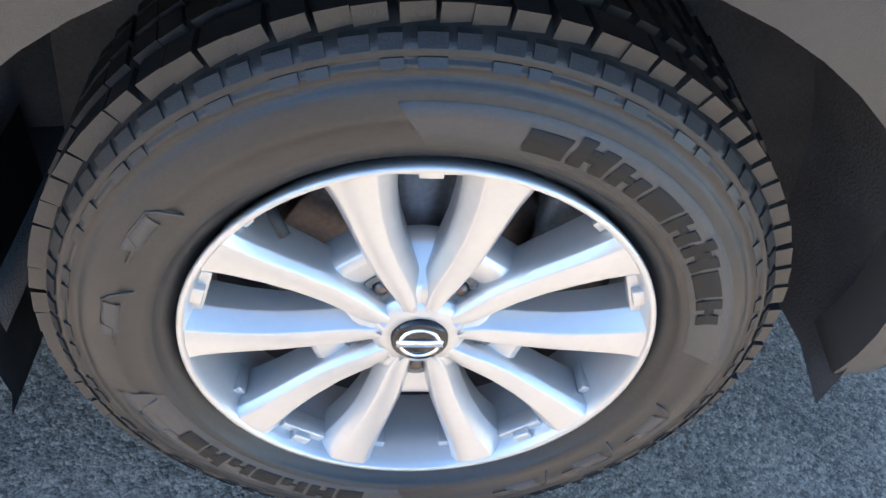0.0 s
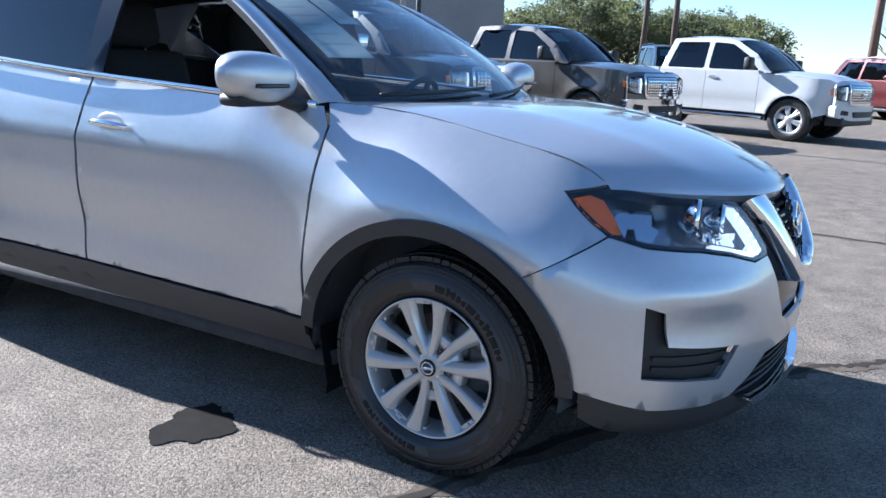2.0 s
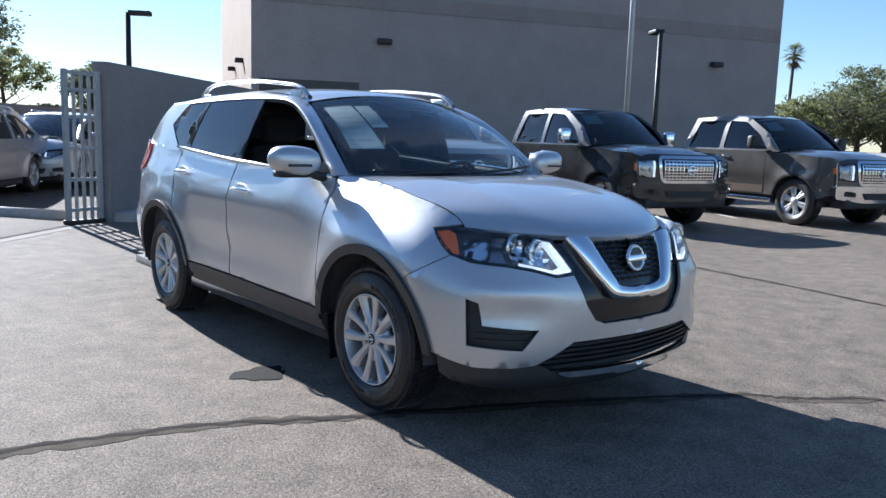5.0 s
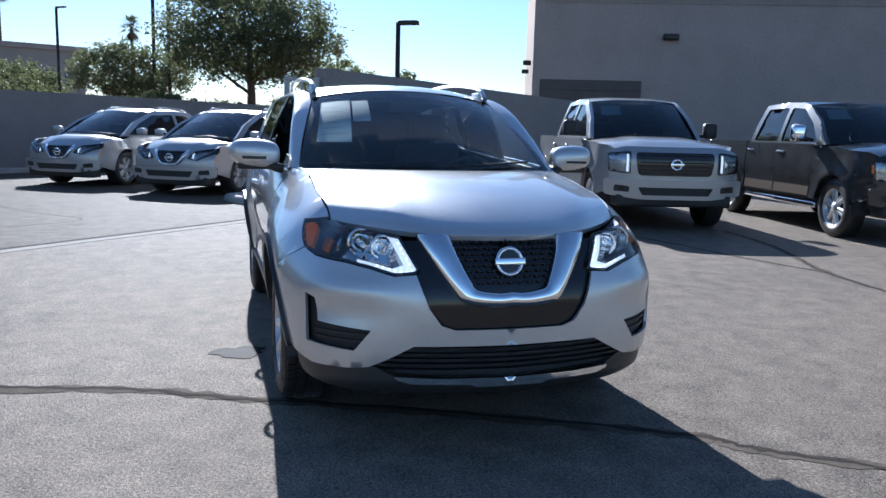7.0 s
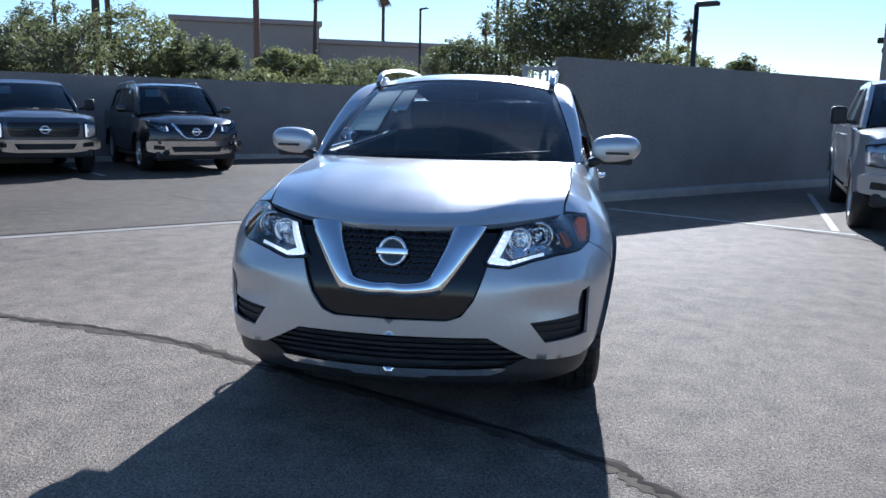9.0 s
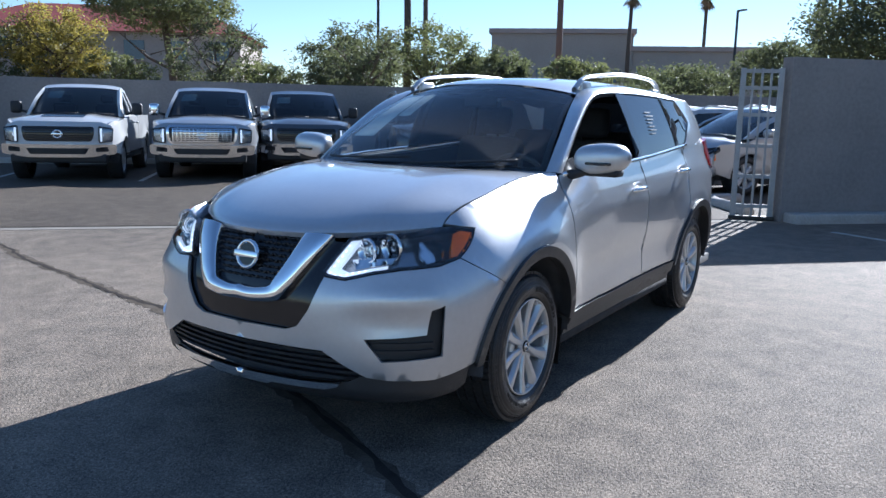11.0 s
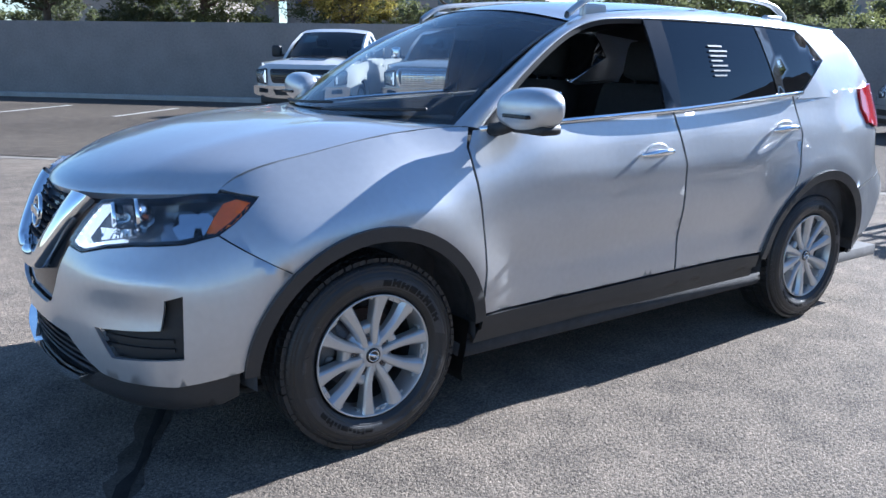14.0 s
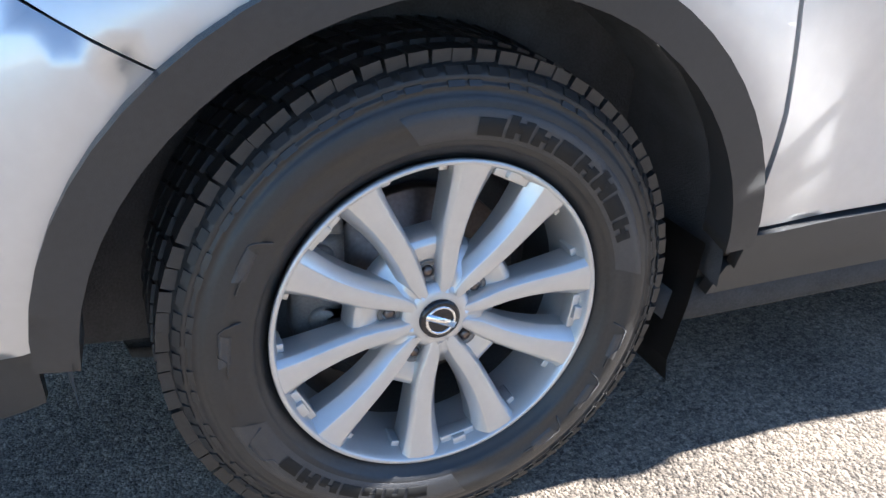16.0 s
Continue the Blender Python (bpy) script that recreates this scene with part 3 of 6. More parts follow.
tree(-49, -6, 1.4, 4.8, 3.8, 1.9, LEAF_DARK, "dark tree in the distance beyond the wall", 6, 170, 36, .16)
tree(-60, -16, 1.4, 4.2, 4.6, 1.7, LEAF_DARK, "dark tree in the distance beyond the wall", 7, 170, 36, .17)
tree(-46, 6.5, 1.4, 4.2, 2.6, 1.4, LEAF, "small distant tree beyond the wall", 8, 90, 30, .15)
for k, (x, y, h, r) in enumerate(((-24.5, -21.3, 3.4, 2.4), (-25.2, -17.2, 3.9, 2.3), (-27.4, -15.2, 3.2, 1.8), (-30, -12.2, 2.6, 1.8), (-28, -23.5, 3.6, 2.2), (-33, -19, 3.0, 2.0), (-40, 9.5, 3.2, 1.4))):
    tree(x, y, 1.4, h, r, h * .42, (LEAF_DARK, LEAF)[k % 2], "green tree on the bank behind the wall", 100 + k, 110, 36, .11)
rnd = random.Random(11)
for k in range(26):
    s = -30 + 2.9 * k + rnd.uniform(-.8, .8)
    p = W2 @ Vector((s, 8.5 + rnd.uniform(-2, 3.5), 0))
    h = (rnd.uniform(1.4, 2.4) + (1.2 if 6 < k < 13 and k % 2 else 0)) * (1 if s < 4 else .62)
    tree(p.x, p.y, 1.5, h, rnd.uniform(1.4, 2.3), h * .52, (LEAF, LEAF_DARK)[k % 2], "low green shrub on the bank behind the wall", 20 + k, 60, 34, .10, name="shrub")
for k in range(13):
    px = 1090 + 38 * k
    x, d = (px - 784) / 1403, 56 + 6 * (k % 3)
    h = (4.6, 5.2, 6.2, 6.6, 7.2, 7.6, 6.0, 5.4, 6.4, 5.2, 5.6, 6.6, 5.0)[k]
    tree(3.53 + d * (-.627 + .778 * x), -3.63 + d * (.778 + .627 * x), 0, h, 3.0, h * .42, (LEAF, LEAF_DARK)[k % 2], "green street tree beyond the parked trucks", 60 + k, 110, 34, .16)
tree(2.2, 52, 0, 7.4, 3.0, 2.4, LEAF, "bare branched tree beyond the trucks", 90, bare=True)
tree(6.5, 50, 0, 6.5, 3.0, 2.4, LEAF_YELLOW, "yellow-green tree beyond the trucks", 91, 120, 36, .15)


def palm(seed, h, skirt):
    rnd = random.Random(seed)
    t = thing("palm_tree", "tall fan palm with a slim trunk", "palm tree", pose(0, 0, 0), group="palms round the yard")
    part("trunk", tube([(0, 0, -.2), (.1, 0, h * .5), (0, .1, h)], [.22, .17, .15], 9), BARK, t)
    bm, dry = bmesh.new(), bmesh.new()
    for k in range(46 + (60 if skirt else 16)):
        down = k >= 46
        a = rnd.uniform(0, 2 * math.pi)
        el = rnd.uniform(-1.45, -1.0) if down else rnd.uniform(-.6, 1.3)
        l = rnd.uniform(1.0, 1.5)
        base = Vector((0, .1, h - (rnd.uniform(0, 2.0 if skirt else .5) if down else 0)))
        d = Vector((math.cos(a) * math.cos(el), math.sin(a) * math.cos(el), math.sin(el)))
        s = d.cross(Vector((0, 0, 1))).normalized()
        mid = base + d * l * .55
        for j in range(-4, 5):
            tip = mid + (d * math.cos(j * .28) + s * math.sin(j * .28)) * l * .55 + Vector((0, 0, -.28 * l * (.4 + abs(j) * .1)))
            w = s * .045
            target = dry if down else bm
            target.faces.new([target.verts.new(q) for q in (mid - w, mid.lerp(tip, .5) - w * .8, tip, mid.lerp(tip, .5) + w * .8, mid + w)])
        tube([base, mid], .012, 4, dry if down else bm, cap=False)
    part("fronds", bm, FROND, t, smooth=False)
    part("dry_skirt", dry, DRY, t, "hanging dry brown fronds", smooth=False)
    return t


slim, shaggy = palm(1, 12, False), palm(2, 9.6, True)
for k, (x, y, h, src) in enumerate(((-78.2, -26.9, 14.6, slim), (-96.5, -24, 16.6, slim), (-69.5, -7.7, 9.6, slim), (-88, 10.6, 12.8, slim), (-86, 12.6, 10.8, slim), (-40.9, -27.7, 11.5, slim),
                                   (-28.5, 60.4, 9.0, slim), (2.2, 74, 8.6, slim), (6.0, 76, 8.4, slim), (-11.0, 43.0, 8.3, shaggy), (-9.9, 45.5, 9.0, shaggy), (11, 62, 9.5, slim), (-30.5, -22, 12.5, slim))):
    f = h / (12 if src is slim else 9.6)
    m = pose(x, y, 0, 0, 0, 47 * k)
    c = copy_thing(src, m) if k not in (0, 9) else src
    c.matrix_basis = m @ Matrix.Diagonal((min(1.3, f * 1.05), min(1.3, f * 1.05), f, 1))

# ---- buildings far off ----
def far_building(label, x, y, turn, w, d, h, wall, cols=0, base=0, red=False):
    b = thing("distant_building", label, "building", pose(x, y, base, 0, 0, turn))
    part("main_block", boxed(0, 0, 0, w, d, h), wall, b, smooth=False)
    if red:
        bm = bmesh.new()
        q = [bm.verts.new(p) for p in ((-.6, -.6, h), (w + .6, -.6, h), (w + .6, d + .6, h), (-.6, d + .6, h), (w * .2, d / 2, h + 2.6), (w * .8, d / 2, h + 2.6))]
        for f in ((0, 1, 5, 4), (1, 2, 5), (2, 3, 4, 5), (3, 0, 4), (3, 2, 1, 0)):
            bm.faces.new([q[i] for i in f])
        part("roof", bm, ROOF_RED, b, "red tiled hip roof", smooth=False)
    else:
        part("parapet", boxed(-.3, -.3, h, w + .3, d + .3, h + .5), STUCCO, b, smooth=False)
    for k in range(cols):
        for z in ((2.0, 5.0) if red else (5.0,)):
            if z + 1.4 < h:
                px = (k + .5) * w / cols
                wd = part("window", boxed(px - .75, -.05, z, px + .75, .02, z + 1.4), FAR_GLASS, b, smooth=False)
                part("sill", boxed(px - .85, -.15, z - .12, px + .85, 0, z), wall, wd, smooth=False)
    return b


far_building("distant beige two-storey building with a red hip roof", -26.5, -61.5, 127, 22, 12, 7.0, FAR_WALL, 7, red=True)
far_building("low distant building with a red roof", -8, -66, 127, 14, 12, 5.4, FAR_WALL, 4, red=True)
far_building("distant flat-roofed grey-brown commercial building", -74, -41, 113, 15.2, 20, 10.2, FAR_WALL, 4)
far_building("distant flat-roofed grey-brown commercial building", -80, -27, 114, 14.5, 20, 8.4, FAR_WALL, 6)


# ---- the silver crossover ----
# base plan of the body at mid height, from the nose's middle round the left side to the tail's middle
PLAN = [(2.30, 0), (2.287, .2), (2.25, .42), (2.19, .60), (2.10, .735), (1.98, .828), (1.82, .882), (1.6, .905), (1.35, .91), (.9, .90), (.4, .898),
        (-.2, .90), (-.8, .905), (-1.35, .91), (-1.7, .90), (-2.0, .86), (-2.2, .785), (-2.33, .65), (-2.40, .4), (-2.42, 0)]
_len = [0.0]
for _a, _b in zip(PLAN, PLAN[1:]):
    _len.append(_len[-1] + math.dist(_a, _b))
PLAN_CURVE = Spline(_len, PLAN)
_us = np.linspace(0, _len[-1], 1200)
_xy = np.array([PLAN_CURVE(u) for u in _us])
SIDE_IN = Spline([.12, .25, .33, .42, .55, .70, .85, .95, 1.03, 1.10, 1.16, 1.25],
                 [.15, .065, .040, .022, .012, .002, 0, .008, .020, .042, .062, .085])
NOSE_IN = Spline([.15, .22, .28, .335, .40, .50, .60, .70, .79, .89, .95, 1.02], [.20, .10, .02, .010, .003, 0, 0, .012, .048, .10, .15, .23])
TAIL_IN = Spline([.15, .30, .40, .50, .72, .80, 1.06, 1.27, 1.35], [.25, .15, .04, 0, 0, .05, .10, .20, .27])
SHOULDER = Spline([.80, 1.0, 1.18, 1.5, 1.7, 1.80, 1.88, 2.1], [1.135, 1.128, 1.112, 1.062, 1.025, .992, .955, .90])
BELT = Spline([-2.3, -1.3, -.92, -.2, .31, .85], [1.26, 1.225, 1.203, 1.160, 1.140, 1.112])


def by_x(x):
    """Plan length at which the side reaches x."""
    return float(np.interp(-x, -_xy[:, 0], _us))


def by_y(y):
    """Plan length at which the nose reaches y."""
    k = 420
    return float(np.interp(y, _xy[:k, 1], _us[:k]))


def sx(*pts):
    return [(by_x(x), z) for x, z in pts]


def fy(*pts):
    return [(by_y(y), z) for y, z in pts]


def _inset(x, z):
    d = SIDE_IN(z)
    amp = smooth01(.55, 1.15, x)
    ze = SHOULDER(max(x, .8))
    roll = 0.19 * max(0, (z - (ze - .30)) / .30) ** 2.3
    d = d * (1 - amp) + (min(SIDE_IN(min(z, .9)), .15) + roll) * amp
    # flared shoulders over the wheels
    for cx in (1.353, -1.353):
        r = math.hypot(x - cx, z - .355)
        d -= 0.022 * math.exp(-((r - .50) / .10) ** 2) * smooth01(.30, .6, z)
    # hollow along the lower doors, and a soft crease above it
    door = smooth01(.95, .3, x) * smooth01(-1.1, -.7, x)
    d += door * (0.016 * math.exp(-((z - .60) / .10) ** 2) - 0.008 * math.exp(-((z - .93) / .05) ** 2))
    f = smooth01(1.70, 2.17, x)
    d = d * (1 - f) + NOSE_IN(z) * f
    # ledge over the fog lamp blanks
    k = smooth01(1.96, 2.06, x) * smooth01(2.27, 2.16, x)
    d += k * (.012 * math.exp(-((z - .60) / .05) ** 2) - .008 * math.exp(-((z - .70) / .03) ** 2))
    t = smooth01(-1.85, -2.3, x)
    return d * (1 - t) + TAIL_IN(z) * t


def _body_point(u, z):
    x, y = PLAN_CURVE(u)
    x1, y1 = PLAN_CURVE(u + 1e-3)
    x0, y0 = PLAN_CURVE(u - 1e-3)
    tx, ty = x1 - x0, y1 - y0
    n = math.hypot(tx, ty) or 1
    nx, ny = ty / n, -tx / n
    if u <= 1e-3:
        nx, ny = 1, 0
    d = _inset(x, z)
    return Vector((x - nx * d, max(0, y - ny * d), z))


def BODY(u, z):
    u = max(u, 0)
    p = _body_point(u, z)
    a = _body_point(u + .004, z) - _body_point(max(u - .004, 0), z)
    b = _body_point(u, z + .004) - _body_point(u, z - .004)
    n = a.cross(b)
    n.normalize()
    if u < 2e-3:
        n.y = 0
        n.normalize()
    return p, n


GLASS_Y = Spline([-2.25, -1.8, -1.3, -.6, 0, .4, .84], [.68, .79, .835, .848, .85, .835, .785])


def _cabin_point(x, z):
    s = (z - BELT(x)) / .40
    y = GLASS_Y(x) - .105 * s - .06 * s * abs(s) - .10 * max(0, s - .98) ** 1.5
    return Vector((x, y, z))


def CABIN(x, z):
    """The side of the cabin above the belt line."""
    a = _cabin_point(x - .01, z) - _cabin_point(x + .01, z)
    b = _cabin_point(x, z + .01) - _cabin_point(x, z - .01)
    n = a.cross(b)
    n.normalize()
    return _cabin_point(x, z), n


def both(name, mat, parent, surf, poly, label="", **kw):
    """The same panel on the left and on the right side."""
    made = []
    for mirror in (False, True):
        made.append(part(name, sheet(surf, poly, mirror=mirror, **kw), mat, parent, label))
    return made


def whole(name, mat, parent, surf, poly, label="", **kw):
    """A panel that runs across the middle: two halves in one mesh."""
    bm = sheet(surf, poly, mirror=False, **kw)
    sheet(surf, poly, mirror=True, bm=bm, **kw)
    for v in bm.verts:
        if abs(v.co.y) < .0035:
            v.co.y = 0
    bmesh.ops.delete(bm, geom=[f for f in bm.faces if all(v.co.y == 0 for v in f.verts)], context="FACES")
    bmesh.ops.remove_doubles(bm, verts=[v for v in bm.verts if v.co.y == 0], dist=3e-4)
    return part(name, bm, mat, parent, label)


def arc(cx, cz, r, a0, a1, n=18):
    return [(cx + r * math.cos(radians(a0 + (a1 - a0) * k / n)), cz + r * math.sin(radians(a0 + (a1 - a0) * k / n))) for k in range(n + 1)]


def arch_angle(cx, cz, x, z):
    return math.degrees(math.atan2(z - cz, x - cx))


ARCH_R, AX, AZ = 0.474, 1.353, 0.352

car = thing("crossover_car", "silver compact crossover car parked on sunlit asphalt, front windows open", "car")


def build_body():
    # fender
    a0 = arch_angle(AX, AZ, 1.675, .722)
    front_arc = arc(AX, AZ, ARCH_R, a0, 172)
    poly = sx((.895, .425), (.893, .61), (.912, .80), (.93, .98), (.925, 1.06), (.88, 1.13), (1.0, 1.128), (1.18, 1.112), (1.35, 1.089), (1.5, 1.062), (1.62, 1.042),
              (1.72, 1.019), (1.80, .992), (1.86, .962), (1.80, .952), (1.735, .944), (1.78, .905), (1.83, .868), (1.88, .838), *front_arc)
    for f in both("fender", SILVER, car, BODY, poly, step=.032):
        pass
    # doors
    poly = sx((.887, .428), (.885, .61), (.905, .80), (.922, .98), (.918, 1.06), (.872, 1.118), (.6, 1.124), (.31, 1.136), (.05, 1.147), (-.185, 1.156), (-.232, .93), (-.24, .64), (-.235, .44))
    fronts = both("front_door", SILVER, car, BODY, poly, step=.032)
    rear_arc = arc(-AX, AZ, ARCH_R, 50, 11)
    poly = sx((-.245, .44), (-.25, .64), (-.242, .93), (-.195, 1.157), (-.5, 1.176), (-.92, 1.20), (-1.10, 1.212), (-1.135, 1.02), (-1.10, .86), *rear_arc)
    rears = both("rear_door", SILVER, car, BODY, poly, step=.032)
    # handles on shallow bowls
    for doors, hx, hz in ((fronts, -.035, .992), (rears, -.985, 1.055)):
        for d, sg in zip(doors, (1, -1)):
            y = BODY(by_x(hx), hz)[0].y
            bm = bmesh.new()
            bmesh.ops.create_uvsphere(bm, u_segments=20, v_segments=10, radius=1)
            bm.transform(Matrix.LocRotScale((hx - .01, sg * (y + .001), hz), None, (.075, .006, .042)))
            part("handle_bowl", bm, SILVER, d)
            pts = [(hx + .10, y + .006, hz - .004), (hx + .07, y + .03, hz), (hx, y + .042, hz + .006), (hx - .07, y + .034, hz + .004), (hx - .105, y + .008, hz)]
            cur = Spline(range(5), pts)
            bm = tube([cur(k / 4) * (1, sg, 1) for k in range(17)], [.007 + .007 * math.sin(math.pi * k / 16) for k in range(17)], 10)
            part("handle", bm, CHROME, d, "chrome door handle")
    # rear quarter, with the pillar behind the small window
    rear_arc = arc(-AX, AZ, ARCH_R, 50, 176)
    poly = sx((-1.145, 1.02), (-1.11, 1.214), (-1.4, 1.228), (-1.75, 1.24), (-1.76, 1.13), (-1.80, 1.05), (-1.93, 1.02), (-2.08, 1.0), (-2.16, .78), (-1.95, .74),
              (-1.80, .72), *[p for p in arc(-AX, AZ, ARCH_R, 132, 50)], (-1.11, .86))
    both("rear_quarter_panel", SILVER, car, BODY, poly, step=.035)
    poly = [(-1.13, 1.195), (-1.205, 1.238), (-1.43, 1.385), (-1.30, 1.50), (-1.245, 1.535), (-1.60, 1.545), (-1.75, 1.46), (-1.97, 1.27), (-1.78, 1.205)]
    both("rear_pillar", SILVER, car, CABIN, poly, step=.035)
    # rear bumper and tailgate
    poly = sx((-1.815, .715), (-1.95, .735), (-2.16, .775), (-2.30, .79)) + [(_len[-1], .80), (_len[-1], .42)] + sx((-2.2, .40), (-1.86, .40)) + sx(*arc(-AX, AZ, ARCH_R, 174, 134, 8))
    whole("rear_bumper", SILVER, car, BODY, poly, step=.05)
    poly = sx((-2.09, 1.0), (-2.17, .79), (-2.30, .80)) + [(_len[-1], .81), (_len[-1], 1.26)] + sx((-2.25, 1.25), (-2.1, 1.24))
    whole("tailgate", SILVER, car, BODY, poly, step=.05)
    poly = sx((-1.86, .398), (-2.2, .398)) + [(_len[-1], .418), (_len[-1], .26)] + sx((-2.2, .27), (-1.84, .30))
    whole("rear_apron", PLASTIC, car, BODY, poly, step=.06)
    poly = sx((-1.765, 1.235), (-1.765, 1.13), (-1.81, 1.055), (-1.93, 1.025), (-2.08, 1.005), (-2.16, 1.10), (-2.10, 1.235), (-1.93, 1.265))
    both("tail_lamp", TAIL_RED, car, BODY, poly, "red tail lamp lens", step=.03, lift=.012, depth=.03)
    # front bumper
    fog = fy((.822, .664), (.79, .648), (.778, .552), (.575, .535), (.64, .445), (.818, .458))
    a1 = arch_angle(AX, AZ, 1.675, .722)
    poly = fy((0, .542), (.24, .542), (.295, .562), (.345, .63), (.40, .765), (.49, .757), (.60, .785), (.70, .802)) + sx((1.99, .812), (1.882, .836)) + \
        sx(*arc(AX, AZ, ARCH_R, a1, 6)) + sx((1.84, .395), (1.95, .375)) + fy((.80, .362), (.66, .368), (.585, .378), (.50, .42), (.405, .472), (0, .472))
    bumper = whole("front_bumper", SILVER, car, BODY, poly, step=.028, holes=[fog])
    for mirror in (False, True):
        bz = part("fog_bezel", sheet(BODY, shrink(fog, -.004), mirror=mirror, lift=-.03, depth=0, gap=0, step=.03), DARK, bumper, "black plastic fog lamp blank")
        for k in range(2):
            z = .475 + .03 * k
            bm = sheet(BODY, fy((.60, z), (.80, z), (.80, z + .012), (.60, z + .012)), mirror=mirror, lift=-.02, depth=.01, gap=0, step=.04)
            part("rib", bm, DARK, bz)
    # black apron with the bright lip
    poly = sx((1.835, .402), (1.95, .384)) + fy((.80, .372), (.66, .378), (.585, .386), (.50, .345), (.0, .332), (0, .22), (.60, .235), (.78, .25)) + sx((1.9, .27), (1.84, .30))
    apron = whole("front_apron", PLASTIC, car, BODY, poly, step=.04, lift=-.016)
    poly = fy((0, .302), (0, .336), (.30, .339), (.46, .345), (.485, .346), (.47, .330), (.42, .316), (.17, .311), (.15, .302))
    whole("bumper_lip", CHROME, car, BODY, poly, "satin silver lip under the lower grille", step=.03, lift=.016, depth=.03, gap=0)
    low = fy((0, .325), (.585, .345), (.585, .38), (.50, .425), (.41, .475), (0, .475))
    lower = whole("lower_grille", LINER, car, BODY, low, step=.05, lift=-.05, depth=0, gap=0)
    for k in range(5):
        z = .352 + .024 * k
        w = min(.57, .57 - max(0, z - .375) * 1.85)
        bm = bmesh.new()
        for mirror in (False, True):
            sheet(BODY, fy((0, z), (w, z + .004), (w, z + .014), (0, z + .010)), mirror=mirror, bm=bm, lift=-.02, depth=.02, gap=0, step=.05)
        part("grille_slat", bm, DARK, lower)
    # upper grille
    poly = fy((0, .544), (.24, .544), (.293, .564), (.343, .632), (.398, .767), (.385, .785), (.46, .905), (.30, .912), (0, .914))
    grille = whole("grille", GLOSS_BLACK, car, BODY, poly, "gloss black grille surround", step=.035, lift=-.022, depth=0, gap=0)
    bm = bmesh.new()
    for r in range(8):
        z = .732 + .023 * r
        w = .155 + (z - .715) * .5
        n = int(w / .022)
        for k in range(-n, n + 1):
            y = k * .022 + (.011 if r % 2 else 0)
            if abs(y) > w:
                continue
            p, nn = BODY(by_y(abs(y)), z)
            add_box(bm, -.004, -.008, -.0025, .006, .008, .0025, Matrix.Translation((p.x - .016, y, z)) @ Matrix.Rotation(radians(25 if (k + r) % 2 else -25), 4, "X"))
    part("grille_mesh", bm, DARK, grille, smooth=False)
    O = Spline([0, .45, .75, .86, .93, 1.4], [(.405, .914), (.300, .775), (.222, .672), (.193, .651), (.155, .644), (0, .642)])
    I = Spline([0, .45, .75, .86, .93, 1.4], [(.258, .914), (.208, .806), (.166, .728), (.148, .709), (.120, .702), (0, .700)])
    rows = []
    for k in range(-44, 45):
        s = 1.4 * (1 - abs(k) / 44)
        o, i, r = O(s), I(s), []
        for t, lf in ((0, -.02), (0, .006), (.06, .016), (.3, .022), (.55, .023), (.8, .020), (.94, .012), (1, .002), (1, -.02)):
            q = o + (i - o) * t
            pt, nn = BODY(by_y(max(q[0], 0)), q[1])
            pt = pt + nn * lf
            r.append((pt.x, pt.y * (1 if k >= 0 else -1), pt.z))
        rows.append(r)
    bm = grid_mesh(rows)
    bmesh.ops.recalc_face_normals(bm, faces=bm.faces[:])
    part("chrome_v", bm, CHROME, grille, "wide chrome V on the grille")
    # round plain emblem
    p, nn = BODY(0, .817)
    c = Matrix.Translation((p.x + .004, 0, .817)) @ Matrix.Rotation(radians(-12), 4, "Y") @ Matrix.Rotation(radians(-90), 4, "Z")
    emblem = part("emblem", lathe([(0, .002), (.046, .002), (.048, .008), (.055, .012), (.061, .008), (.063, 0)], 40), [CHROME], grille, "round chrome emblem with a crossbar", m=c)
    part("emblem_bar", boxed(-.067, .006, -.014, .067, .016, .014, .004), CHROME, emblem)
    part("emblem_field", lathe([(0, .0045), (.0465, .0045)], 32), GLOSS_BLACK, emblem)
    # head lamps
    hl = sx((1.738, .941), (1.785, .902), (1.835, .866), (1.885, .836), (1.99, .815)) + fy((.70, .805), (.60, .788), (.49, .760), (.405, .768), (.388, .785), (.43, .85), (.478, .918), (.60, .934)) + \
        sx((2.05, .942), (1.95, .950), (1.82, .952))
    inner = shrink(hl, .004)
    for mirror in (False, True):
        hull = part("headlight", sheet(BODY, hl, mirror=mirror, lift=-.085, depth=-.083, gap=0, step=.03), LAMP_INNER, car, "clear headlight with amber side reflector")
        part("lens", sheet(BODY, hl, mirror=mirror, lift=.001, depth=0, gap=.001, step=.025), LENS, hull).visible_shadow = False
        part("rim", sheet(BODY, hl, mirror=mirror, lift=-.004, depth=.02, gap=0, step=.025, holes=[shrink(hl, .011)]), GLOSS_BLACK, hull)
        am = sx((1.765, .929), (1.79, .902), (1.84, .866), (1.895, .842), (1.92, .846), (1.895, .884), (1.855, .925), (1.81, .938))
        part("amber_reflector", sheet(BODY, am, mirror=mirror, lift=-.004, depth=.02, gap=0, step=.02), AMBER, hull, "amber side reflector")
        dr = fy((.405, .775), (.398, .79), (.44, .85), (.482, .908), (.525, .914), (.485, .85), (.455, .805), (.50, .79), (.60, .812), (.655, .822), (.655, .806), (.60, .795), (.50, .770), (.44, .768))
        part("light_guide", sheet(BODY, dr, mirror=mirror, lift=-.012, depth=.02, gap=0, step=.02), DRL, hull, "white boomerang light guide")
        sg = -1 if mirror else 1
        dots = bmesh.new()
